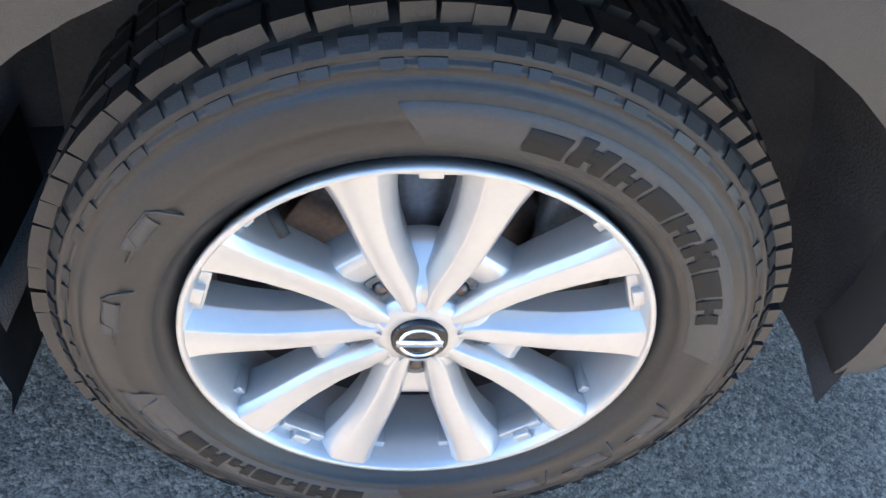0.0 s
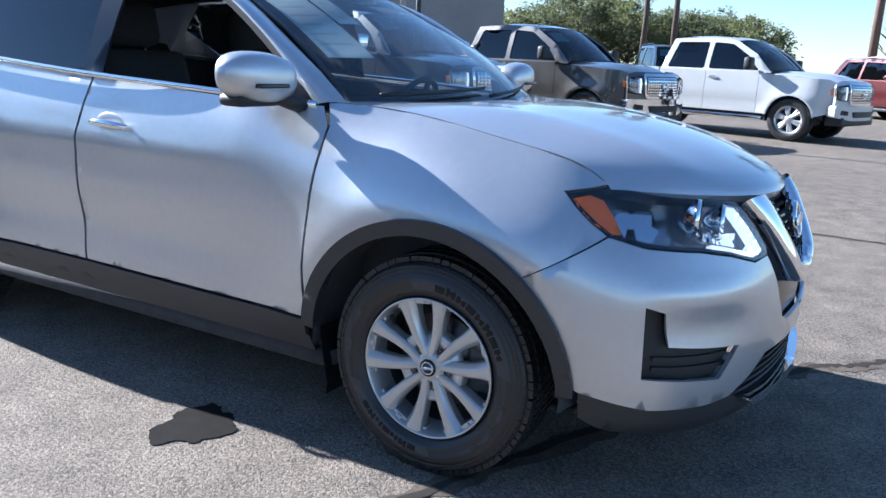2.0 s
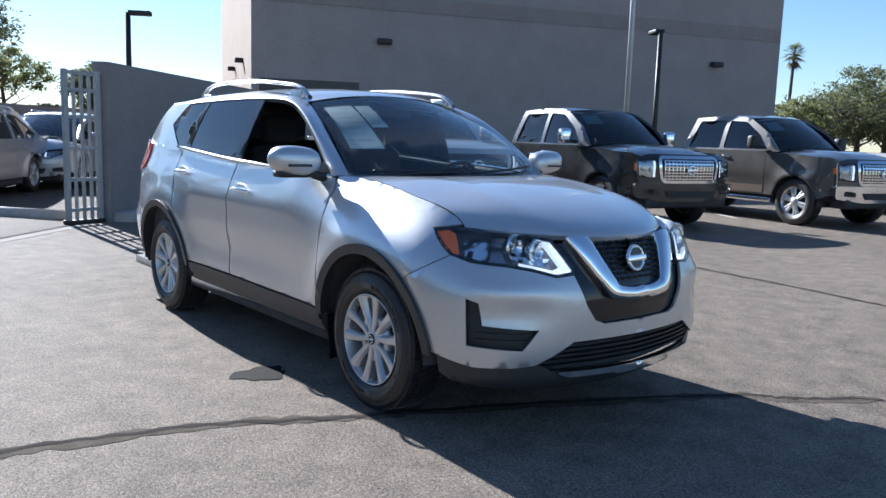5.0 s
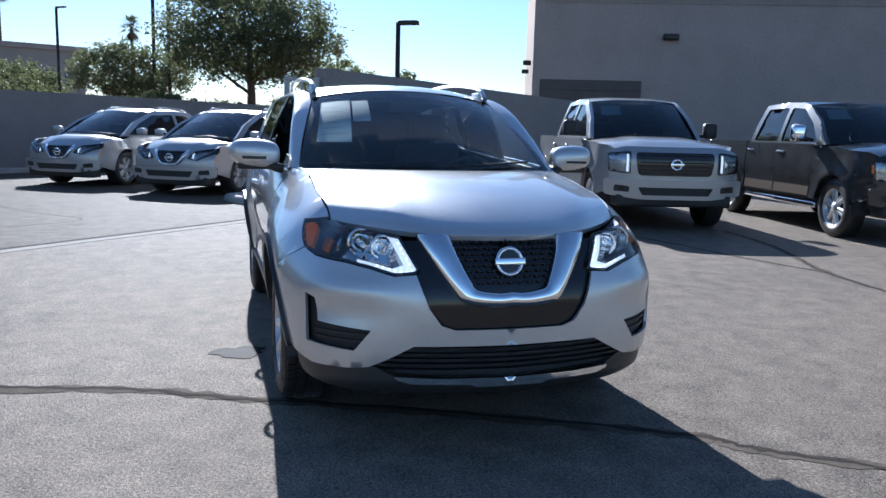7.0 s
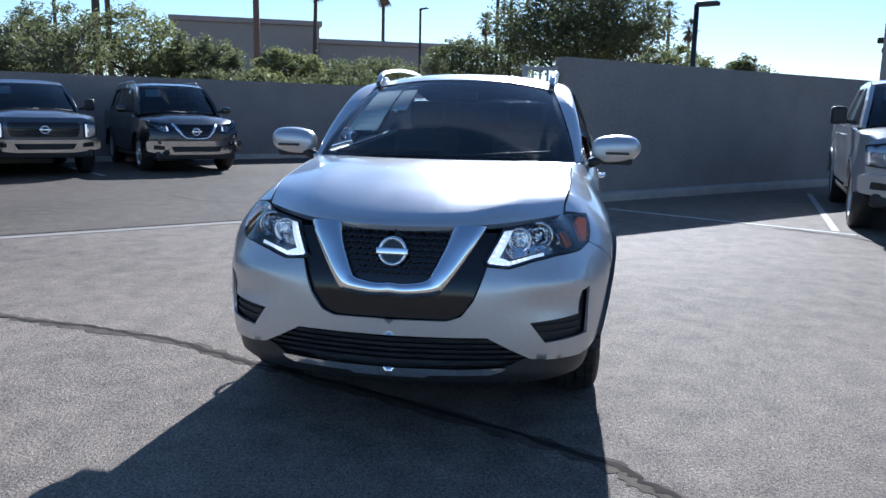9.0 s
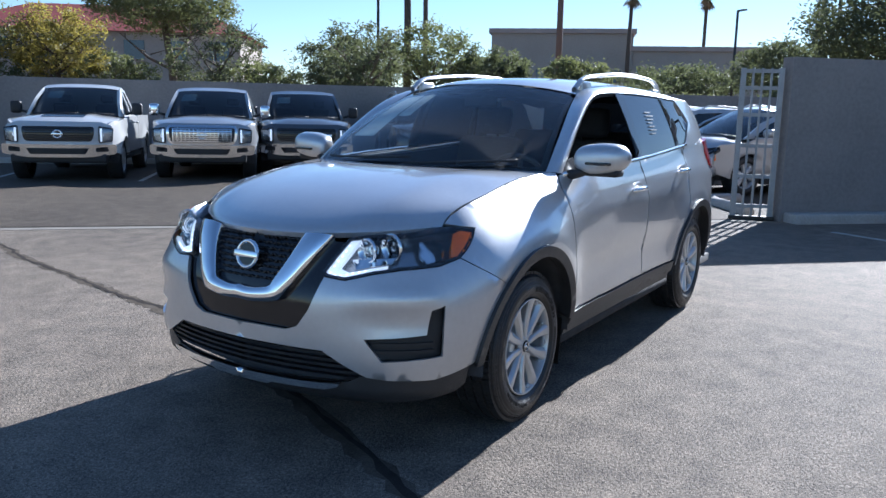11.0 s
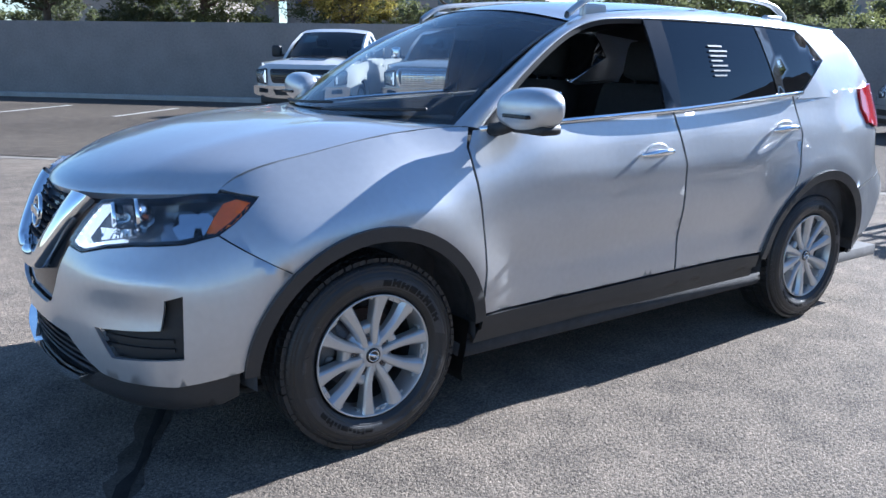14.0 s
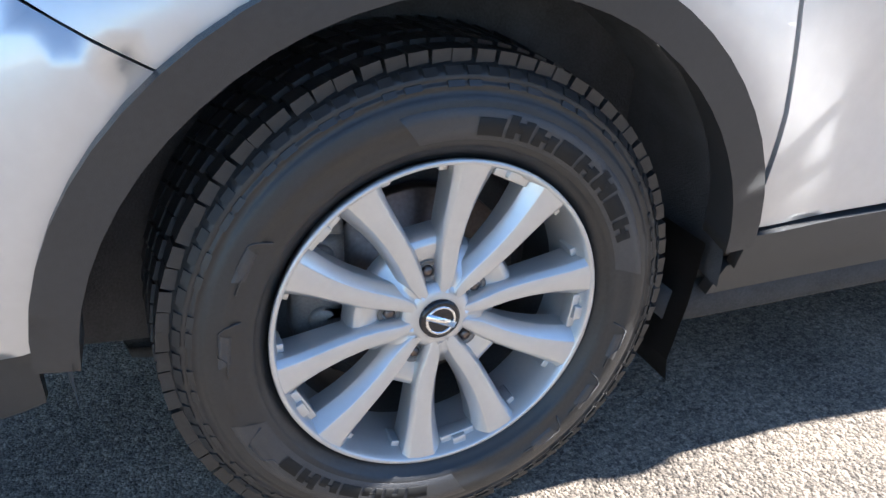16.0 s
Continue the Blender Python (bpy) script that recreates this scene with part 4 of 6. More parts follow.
        for q in ((.42, .785), (.44, .778), (.465, .778), (.49, .782), (.515, .788), (.54, .794), (.565, .80), (.43, .81), (.445, .83), (.458, .85), (.47, .87), (.482, .89)):
            p, nn = BODY(by_y(q[0]), q[1])
            bmesh.ops.create_uvsphere(dots, u_segments=8, v_segments=5, radius=.003, matrix=Matrix.Translation((p.x - .011 * nn.x, sg * (p.y - .011 * nn.y), p.z - .011 * nn.z)))
        part("led_row", dots, LED, hull, "lit white LEDs")
        for yy, zz, r in ((.665, .880, .052), (.565, .866, .046)):
            p, nn = BODY(by_y(yy), zz)
            m = Matrix.Translation((p.x - .05, sg * (p.y - .015), p.z)) @ Matrix.Rotation(radians(-90 - sg * 10), 4, "Z")
            bowl = part("reflector_bowl", lathe([(0, -.03), (r * .5, -.025), (r * .85, 0), (r, .03), (r + .004, .03), (r + .006, .02)], 24), CHROME, hull, m=m)
            part("bulb_lens", lathe([(0, .014), (r * .3, .010), (r * .48, -.004), (r * .5, -.02)], 20), LENS, bowl)
        rf = sx((1.935, .855), (2.02, .838), (2.045, .870), (2.03, .925), (1.93, .930), (1.90, .905))
        part("side_reflector", sheet(BODY, rf, mirror=mirror, lift=-.045, depth=.02, gap=0, step=.03), CHROME, hull)
        sh = fy((.49, .845), (.52, .808), (.66, .836), (.70, .86), (.60, .852), (.53, .848))
        part("chrome_step", sheet(BODY, sh, mirror=mirror, lift=-.035, depth=.02, gap=0, step=.03), CHROME, hull)
    # sill cladding
    poly = sx((.885, .424), (.885, .362), (.0, .362), (-.865, .368), (-.865, .436), (-.235, .436), (.3, .428))
    both("door_cladding", PLASTIC, car, BODY, poly, "dark grey plastic door cladding", step=.06, lift=.010, depth=.02)
    poly = sx((.885, .358), (.90, .300), (0, .306), (-.87, .310), (-.865, .364), (0, .358))
    both("sill", PLASTIC, car, BODY, poly, step=.07, lift=-.004, depth=.02)
    # wheel arch trims
    for cx, a, b in ((AX, 4, 173), (-AX, 7, 175)):
        ring = arc(cx, AZ, ARCH_R + .004, a, b, 30) + arc(cx, AZ, ARCH_R - .042, b, a, 30)
        for t in both("wheel_arch_trim", PLASTIC, car, BODY, sx(*ring), "dark grey plastic wheel arch trim", step=.03, lift=.018, depth=.06, gap=0):
            pass
        # liner inside the arch
        for sg in (1, -1):
            prof = [(ARCH_R - .036, sg * .885), (ARCH_R - .02, sg * .80), (ARCH_R - .035, sg * .60), (.30, sg * .56), (0.02, sg * .55)]
            bm = lathe(prof, 34, arc=(radians(-3), radians(182)))
            part("arch_liner", bm, LINER, car, m=Matrix.Translation((cx, 0, AZ)))
    # mud flap behind each front wheel
    for sg in (1, -1):
        bm = grid_mesh([[(.93 + .02 * k, sg * y, z) for y in (.86, .80, .72, .64)] for k, z in ((0, .40), (.5, .30), (1.5, .20), (1.2, .16))])
        bmesh.ops.solidify(bm, geom=bm.faces[:], thickness=.008)
        part("mud_flap", bm, DARK, car)


def build_top():
    # hood
    C = Spline(range(7), [(1.10, 1.135), (1.40, 1.135), (1.68, 1.105), (1.92, 1.05), (2.08, .99), (2.165, .945), (2.19, .917)])
    xs = (.90, 1.18, 1.47, 1.67, 1.79, 1.85, 1.868)
    E = []
    for k, x in enumerate(xs):
        p, _ = BODY(by_x(x), SHOULDER(x) + .001)
        E.append((p.x, p.y - .004, p.z + (.0 if k < 5 else -.006 * (k - 4))))
    E = Spline(range(7), E)

    def hood(s, v):
        c, e, a = C(s), E(s), abs(v)
        ridge = .010 * math.exp(-((a - .66) / .14) ** 2) * smooth01(0, 1.5, s) * smooth01(6, 4, s)
        return Vector((c[0] + (e[0] - c[0]) * a ** 2.2, e[1] * v, c[1] + (e[2] - c[1]) * a ** 2.4 + ridge))
    rows = [[hood(6 * i / 40, -1 + 2 * j / 48) for j in range(49)] for i in range(41)]
    bm = grid_mesh(rows, flip=True)
    edge = [rows[0][::-1], [r[0] for r in rows], rows[-1], [r[-1] for r in rows][::-1]]
    loop = [p for e in edge for p in e]
    low = [Vector((p.x * .995 + .004, p.y * .985, p.z - .022)) for p in loop]
    grid_mesh([loop, low], bm)
    bmesh.ops.recalc_face_normals(bm, faces=bm.faces[:])
    ob = part("hood", bm, SILVER, car)
    # windscreen between pillars and roof
    top = lambda v: Vector((.30 - .075 * v * v, .575 * v, 1.592 - .06 * v * v))
    low = lambda v: Vector((1.10 - .165 * abs(v) ** 2.2, .735 * v, 1.115 + .012 * v * v))

    def screen(r, v):
        a, b = low(v), top(v)
        p = a.lerp(b, r)
        k = 4 * r * (1 - r)
        return p + Vector((.018, 0, .030)) * k
    rows = [[screen(i / 16, -1 + 2 * j / 24) for j in range(25)] for i in range(17)]
    ws = part("windscreen", grid_mesh(rows), CLEAR, car, "clear windscreen with a dealer's papers")
    ws.visible_shadow = False
    band = lambda r0, r1, v0, v1, n=8, m=14: grid_mesh([[screen(r0 + (r1 - r0) * i / n, v0 + (v1 - v0) * j / m) + Vector((-.006, 0, -.006)) for j in range(m + 1)] for i in range(n + 1)])
    for nm, q in (("frit_top", (.93, 1.0, -1, 1)), ("frit_low", (0, .06, -1, 1)), ("frit_side", (0, 1, -1, -.955)), ("frit_side", (0, 1, .955, 1))):
        part(nm, band(*q), GLOSS_BLACK, ws)
    for q in ((.30, .88, -.90, -.62), (.55, .86, -.60, -.44)):
        pp = part("paper_sheet", band(*q), PAPER, ws, "pale paper sheet behind the windscreen")
        for k in range(6):
            r = q[0] + (q[1] - q[0]) * (.15 + .13 * k)
            part("print_bar", band(r, r + .018, q[2] + .03, q[3] - .05 - .03 * (k % 3), 1, 4), material("print_grey", (.4, .43, .46), .7) if k == 0 and q[0] < .4 else bpy.data.materials["print_grey"], pp)
    # cowl and wipers
    part("cowl", grid_mesh([[low(v) + Vector((-.01, 0, -.012)), low(v) + Vector((.03, 0, -.03)), low(v) + Vector((.12, 0, -.04))] for v in [-1 + k / 8 for k in range(17)]]), DARK, car)
    for y0, y1 in ((-.62, .0), (-.02, .60)):
        pts = [screen(.035 + .05 * abs(k / 6), (y0 + (y1 - y0) * k / 6) / .735) + Vector((.015, 0, .014)) for k in range(7)]
        part("wiper", tube(pts, .007, 6), DARK, car)
    # roof
    edge = Spline([-.2, 0, .25, .55, .95, 1.35, 1.6, 1.75],
                  [(.30, .50, 1.60), (.225, .575, 1.537), (.05, .575, 1.574), (-.4, .578, 1.604), (-.9, .575, 1.604), (-1.4, .565, 1.584), (-1.66, .55, 1.560), (-1.76, .545, 1.545)])
    mid = Spline([0, .25, .55, .95, 1.35, 1.6, 1.75], [(.30, 1.594), (.10, 1.632), (-.4, 1.658), (-.9, 1.656), (-1.4, 1.630), (-1.68, 1.597), (-1.80, 1.575)])

    def roof(s, v):
        e, c, a = edge(s), mid(s), abs(v)
        return Vector((c[0] + (e[0] - c[0]) * a ** 2, e[1] * v, c[1] + (e[2] - c[1]) * a ** 2.3))
    rows = [[roof(1.75 * i / 36, -1 + 2 * j / 30) for j in range(31)] for i in range(37)]
    bm = grid_mesh(rows, flip=True)
    grid_mesh([rows[-1], [p + Vector((.01, 0, -.04)) for p in rows[-1]]], bm, flip=True)
    bmesh.ops.recalc_face_normals(bm, faces=bm.faces[:])
    part("roof", bm, SILVER, car)
    # pillar and roof side: a strip from screen and roof edge to the window line
    O = Spline(range(10), [(.935, .735, 1.127), (.78, .708, 1.236), (.60, .668, 1.345), (.42, .625, 1.446), (.235, .585, 1.530), (.05, .577, 1.575), (-.4, .58, 1.605), (-.9, .577, 1.605), (-1.4, .567, 1.585), (-1.72, .55, 1.551)])
    D = [(.835, 1.118), (.70, 1.245), (.56, 1.353), (.37, 1.468), (.20, 1.528), (.0, 1.548), (-.4, 1.553), (-.9, 1.545), (-1.25, 1.535), (-1.62, 1.54)]
    D = Spline(range(10), [tuple(_cabin_point(x, z)) for x, z in D])
    for sg in (1, -1):
        rows = []
        for i in range(64):
            s = 9 * i / 63
            o, d = Vector(O(s)), Vector(D(s))
            r = []
            for j in range(9):
                t = j / 8
                p = o.lerp(d, t) + Vector((.3, 1.0, .6)).normalized() * .016 * 4 * t * (1 - t)
                r.append(Vector((p.x, sg * p.y, p.z)))
            r.append(Vector((d.x - .004, sg * (d.y - .03), d.z + .004)))
            rows.append(r)
        bm = grid_mesh(rows)
        bmesh.ops.recalc_face_normals(bm, faces=bm.faces[:])
        f = max(bm.faces, key=lambda q: q.calc_center_median().z)
        f.normal_update()
        if f.normal.z < 0:
            bmesh.ops.reverse_faces(bm, faces=bm.faces[:])
        part("side_frame", bm, SILVER, car)
        # black lining round the window opening
        rows = [[Vector((p.x, sg * p.y, p.z)) for p in (Vector(D(7.0 * i / 50)) + Vector((-.004, -.004, .004)), Vector(D(7.0 * i / 50)) + Vector((-.022, -.010, -.018)))] for i in range(51)]
        part("window_seal", grid_mesh(rows), DARK, car)
    # bright strip along the belt
    for sg in (1, -1):
        pts = []
        for k in range(30):
            x = .85 - k * (.85 + 1.16) / 29
            p = _cabin_point(x, BELT(x) + .008)
            pts.append((p.x, sg * (p.y + .011), p.z))
        part("belt_strip", tube(pts, .0115, 8), CHROME, car, "bright chrome belt moulding")
    # pillars and dark panes
    for nm, mt, poly, lab in (("centre_pillar", GLOSS_BLACK, [(-.13, 1.163), (-.235, 1.168), (-.235, 1.55), (-.12, 1.55)], ""),
                              ("rear_pillar_cover", GLOSS_BLACK, [(-.975, 1.212), (-1.035, 1.218), (-.985, 1.54), (-.905, 1.545)], ""),
                              ("rear_window", PRIVACY, [(-.238, 1.17), (-.60, 1.192), (-.975, 1.212), (-.93, 1.40), (-.905, 1.545), (-.55, 1.55), (-.238, 1.55)], "dark privacy glass"),
                              ("quarter_window", PRIVACY, [(-1.038, 1.22), (-1.20, 1.245), (-1.43, 1.385), (-1.33, 1.475), (-1.25, 1.535), (-.988, 1.54)], "dark privacy glass")):
        for w in both(nm, mt, car, CABIN, poly, lab, step=.08, gap=0, depth=.012, lift=-.006 if mt is PRIVACY else -.002):
            if nm == "rear_window" and w.name.endswith("01") is False:
                for k in range(7):
                    z, l = 1.44 - .022 * k, (.10, .13, .12, .08, .11, .12, .09)[k]
                    part("print_line", sheet(CABIN, [(-.50, z), (-.50 - l, z), (-.50 - l, z + .007), (-.50, z + .007)], gap=0, depth=0, lift=.001, step=.05), PRINT, w, "white print on the glass")
    # rear screen and spoiler
    rows = [[Vector((-1.80 - .27 * r - .02 * (1 - v * v), v * (.56 + .14 * r), 1.56 - .30 * r)) for v in [-1 + k / 8 for k in range(17)]] for r in (0, .33, .66, 1)]
    part("rear_screen", grid_mesh(rows, flip=True), PRIVACY, car)
    bm = grid_mesh([[Vector((-1.70 - a, v * .55, 1.575 + .03 * (1 - v * v) + b)) for v in [-1 + k / 8 for k in range(17)]] for a, b in ((0, .004), (.10, 0), (.19, -.012), (.195, -.035), (.1, -.04), (0, -.04))])
    part("spoiler", bm, SILVER, car)
    # roof rails
    for sg in (1, -1):
        R = Spline(range(7), [(.22, .565, 1.560), (.10, .568, 1.628), (-.10, .572, 1.655), (-.50, .572, 1.682), (-.95, .565, 1.684), (-1.25, .555, 1.664), (-1.40, .55, 1.60)])
        rows = []
        for k in range(49):
            c = R(6 * k / 48)
            w = .016 + .006 * math.sin(math.pi * k / 48)
            h = .012 if 6 < k < 42 else .016
            rows.append([Vector((c[0], sg * (c[1] + w * math.cos(a)), c[2] + h * math.sin(a))) for a in [2 * math.pi * j / 12 for j in range(12)]])
        bm = grid_mesh(rows, closed=True)
        bmesh.ops.recalc_face_normals(bm, faces=bm.faces[:])
        rail = part("roof_rail", bm, ALLOY, car, "satin silver roof rail")
        for x, l in ((.06, .07), (-1.27, .07)):
            zt = 1.600
            part("rail_foot", boxed(x - l, sg * .560 - .018, zt - .07, x + l, sg * .560 + .018, zt + .012, .012), ALLOY, rail)


def build_mirrors():
    for sg in (1, -1):
        prof = Spline(range(6), [(.93, .825, .035, .034), (.90, .85, .05, .064), (.90, .92, .06, .078), (.90, 1.00, .060, .076), (.90, 1.065, .047, .058), (.90, 1.10, .012, .018)])
        rows = []
        for k in range(22):
            s = 5 * k / 21
            _, y, hx, hz = prof(s)
            cx, cz = .74 - .06 * (y - .85), 1.195 + .06 * (y - .85)
            rows.append([Vector((cx + (hx * 1.45 if math.cos(a) > 0 else hx * .9) * math.copysign(abs(math.cos(a)) ** .8, math.cos(a)), sg * y, cz + hz * math.copysign(abs(math.sin(a)) ** .75, math.sin(a)))) for a in [2 * math.pi * j / 28 for j in range(28)]])
        bm = grid_mesh(rows, closed=True)
        bmesh.ops.holes_fill(bm, edges=[e for e in bm.edges if e.is_boundary])
        bmesh.ops.recalc_face_normals(bm, faces=bm.faces[:])
        mir = part("door_mirror", bm, SILVER, car, "silver-capped door mirror")
        part("mirror_glass", boxed(.655, sg * .88, 1.135, .668, sg * 1.02, 1.265, .005), CHROME, mir)
        part("turn_signal", boxed(.79, sg * .90, 1.172, .833, sg * 1.03, 1.186, .004), GLOSS_BLACK, mir)
        part("lower_cover", boxed(.675, sg * .865, 1.112, .775, sg * 1.055, 1.152, .018), DARK, mir, "black lower mirror cover")
        part("mirror_foot", tube([(.80, sg * .80, 1.115), (.79, sg * .845, 1.125), (.755, sg * .89, 1.15)], [.028, .026, .03], 10), DARK, mir)
        part("mirror_base_plate", sheet(CABIN, [(.845, 1.122), (.70, 1.128), (.70, 1.20), (.76, 1.185)], mirror=sg < 0, step=.05, depth=.02, gap=0), DARK, mir)


def build_wheel(parent, m, phase, seed, sg):
    """Tyre, alloy with five V-shaped forks, cap and brake; the outer face looks along +y."""
    rnd = random.Random(seed)
    wheel = new("wheel")
    wheel.parent, wheel.matrix_basis = parent, m
    # tyre: tread with grooves, shoulder, side with raised bands, bead
    prof = [(.345, -.205), (.357, -.185), (.360, -.155), (.352, -.152), (.352, -.144), (.361, -.141), (.3615, -.105), (.353, -.102), (.353, -.094), (.3615, -.091),
            (.361, -.055), (.352, -.052), (.352, -.044), (.357, -.041), (.351, -.014), (.342, -.002), (.3385, .0035), (.330, .0095), (.3285, .0080), (.3265, .0088), (.3250, .0112), (.322, .0125), (.3205, .0105), (.312, .0150), (.3105, .0168), (.305, .018), (.292, .021),
            (.282, .0205), (.280, .0185), (.262, .018), (.2505, .0155), (.2495, .0132), (.243, .008), (.236, .003), (.232, -.004), (.225, -.012)]
    prof = [(.2225 + (r - .2265) * .955 if r > .2265 else r * .982, y - .004) for r, y in prof]
    part("tyre", lathe(prof, 140), RUBBER, wheel, "black all-season tyre")
    side = sorted((r, y) for r, y in prof if y > -.01)

    def wall(r, a, lift):
        """A point on the tyre's side."""
        return Vector((r * math.cos(a), float(np.interp(r, [q[0] for q in side], [q[1] for q in side])) + lift, r * math.sin(a)))
    tread, n = bmesh.new(), 78
    for k in range(n):
        a = 2 * math.pi * (k + .22 * rnd.random()) / n
        R = Matrix.Rotation(-a, 4, "Y")
        add_box(tread, .334, -.046, -.0122, .3515, -.012, .0122, R @ Matrix.Rotation(radians(5), 4, "X"))
        for y, w in ((-.098, .0112), (-.146, .0112), (-.19, .0112)):
            add_box(tread, .338, y + .004, -w, .3545, y + .041, w, R @ Matrix.Rotation(radians(14), 4, "X"))
    tagged(part("tread", tread, RUBBER, wheel, smooth=False), "cross-cut tread blocks", kind="stuff")
    lugs = bmesh.new()
    for k in range(n):
        a0, w = 2 * math.pi * (k + .15) / n, 2 * math.pi / n * (.78 if k % 2 else .62)
        for r0, r1, l in ((.3255, .3345, .0030), (.3130, .3205, .0016)):
            if l < .002 and k % 3 == 0:
                continue
            rows = [[wall(r0, a0 + w * j / 3, -.003) for j in range(4)], [wall(r0 + .0008, a0 + w * j / 3, l) for j in range(4)],
                    [wall(r1, a0 + w * j / 3, l) for j in range(4)], [wall(r1 + .0008, a0 + w * j / 3, -.003) for j in range(4)]]
            grid_mesh(rows, lugs, flip=True)
            for j in (0, 3):
                lugs.faces.new([lugs.verts.new(q[j]) for q in rows])
    tagged(part("shoulder_tread", lugs, RUBBER, wheel, smooth=False), "small raised blocks on the tyre shoulder", kind="stuff")

    def patch(a0, a1, r0, r1, lift, cut=0.0, n=24):
        """A raised field on the tyre's side with slanting ends."""
        rows = []
        for i, (t, l) in enumerate(((0, -.001), (.03, lift), (.35, lift), (.65, lift), (.97, lift), (1, -.001))):
            r = r0 + (r1 - r0) * t
            rows.append([wall(r, a0 + cut * (1 - t) + (a1 - a0 - 2 * cut * (1 - t)) * j / n, l) for j in range(n + 1)])
        return grid_mesh(rows, flip=True)
    # pale finely ribbed fields, and plain blocks in place of the maker's words on them
    for a0, a1 in ((math.pi / 2 - .24, math.pi / 2 + 1.46), (-1.72, -.30)):
        part("ribbed_field", patch(a0, a1, .252, .2925, .0010, .07, 40), RUBBER_FIELD, wheel, "finely ribbed satin field on the tyre wall")
    for a0, cnt, w, r0, r1 in ((math.pi / 2 + .10, 8, .125, .258, .287), (-1.50, 7, .110, .260, .283)):
        for k in range(cnt):
            a, marks = a0 + k * (w + .018), bmesh.new()
            top = r1 if k in (1, 5) else r1 - .006
            pieces = ((r0, top, 0, 1),) if k % 3 == 0 else ((r0, top, 0, .36), (r0 + .008, top - .007, .36, .62), (r0, top - .003, .62, 1))
            for q0, q1, t0, t1 in pieces:
                grid_mesh([[wall(q0 + (q1 - q0) * i, a + w * (t0 + (t1 - t0) * j / 4), .0022 if 0 < i < 1 else .001) for j in range(5)] for i in (0, .04, .5, .96, 1)], marks, flip=True)
            part("side_mark", marks, RUBBER_MARK, wheel, "raised black block on the tyre wall")
    for a0, sgn in ((3.30, 1), (3.62, 1), (3.94, 1), (5.90, -1), (.22, -1), (.62, -1)):
        pts = [wall(.262 + q[1], a0 + sgn * q[0], .0006) for q in ((0, 0), (.03, .018), (.05, .024), (.16, .024), (.19, .014), (.27, .014))]
        part("side_rib", tube(pts, .0011, 5), RUBBER_FIELD, wheel)
        part("side_step", patch(a0 + sgn * .06 if sgn > 0 else a0 - .22, a0 + (.22 if sgn > 0 else -.06), .270, .286, .0009, .015, 8), RUBBER_FIELD, wheel)
    # rim: lip, barrel, forks
    lip = [(.220, -.014), (.2240, -.004), (.2258, .002), (.2246, .0058), (.2205, .0060), (.2185, .0035), (.2165, -.004), (.2125, -.016), (.2095, -.034), (.206, -.060), (.203, -.085)]
    part("rim", lathe(lip, 96), ALLOY, wheel, "silver alloy rim")
    part("barrel", lathe([lip[-1], (.198, -.12), (.206, -.19)], 64), BARREL, wheel, "dull brake-dusted rim barrel")
    ra = (.036, .052, .066, .082, .105, .135, .165, .190, .208, .2185)
    offs = (.21, .225, .245, .275, .298, .298, .286, .273, .265, .262)
    wide = (.0105, .0138, .0165, .0180, .0190, .0203, .0228, .0265, .0305, .0345)
    tall = (-.013, -.012, -.011, -.0105, -.009, -.006, -.003, -.0005, .0015, .0030)
    face = bmesh.new()
    for k in range(5):
        base = phase + 2 * math.pi * k / 5
        for sgn in (-1, 1):
            rows = []
            for r, off, hw, h in zip(ra, offs, wide, tall):
                a = base + sgn * off
                d, t = Vector((math.cos(a), 0, math.sin(a))), Vector((-math.sin(a), 0, math.cos(a))) * sgn
                # from the inside of the V over the face to the outside
                sec = [(-hw + .001, -.052), (-hw, h - .019), (-hw * .42, h - .0005), (hw * .15, h + .0008), (hw * .72, h), (hw, h - .008), (hw + .001, -.022), (hw - .001, -.052)]
                rows.append([d * r + t * q[0] + Vector((0, q[1], 0)) for q in sec])
            grid_mesh(rows, face, flip=True)
        d0, t0 = Vector((math.cos(base), 0, math.sin(base))), Vector((-math.sin(base), 0, math.cos(base)))
        # the closed foot of the V, falling away into the gap
        rows = []
        for r, h in ((.034, -.014), (.048, -.014), (.058, -.0145), (.066, -.018), (.080, -.030), (.094, -.040), (.100, -.048), (.102, -.060)):
            hw = r * math.sin(float(np.interp(r, ra, offs))) - float(np.interp(r, ra, wide)) * .35
            rows.append([d0 * r + t0 * hw * x + Vector((0, h - .003 * (1 - abs(x)), 0)) for x in (-1, -.5, 0, .5, 1)])
        grid_mesh(rows, face, flip=True)
        # a small tab at the rim between the two arms
        add_box(face, .203, -.034, -.026, .217, -.012, .026, Matrix.Rotation(-base, 4, "Y"))
        add_box(face, .2055, -.030, -.010, .2185, -.004, .010, Matrix.Rotation(-base, 4, "Y"))
        # sunken web between neighbouring forks, which holds the nut
        mid = base + math.pi / 5
        dm, tm = Vector((math.cos(mid), 0, math.sin(mid))), Vector((-math.sin(mid), 0, math.cos(mid)))
        rows = []
        for r, h in ((.034, -.015), (.042, -.020), (.050, -.030), (.064, -.032), (.078, -.030), (.090, -.024), (.104, -.022), (.112, -.026), (.117, -.036), (.118, -.060)):
            hw = r * math.sin(.6283 - float(np.interp(r, ra, offs))) + .004
            rows.append([dm * r + tm * x * hw + Vector((0, h + .006 * x ** 4, 0)) for x in (-1, -.6, -.2, .2, .6, 1)])
        grid_mesh(rows, face, flip=True)
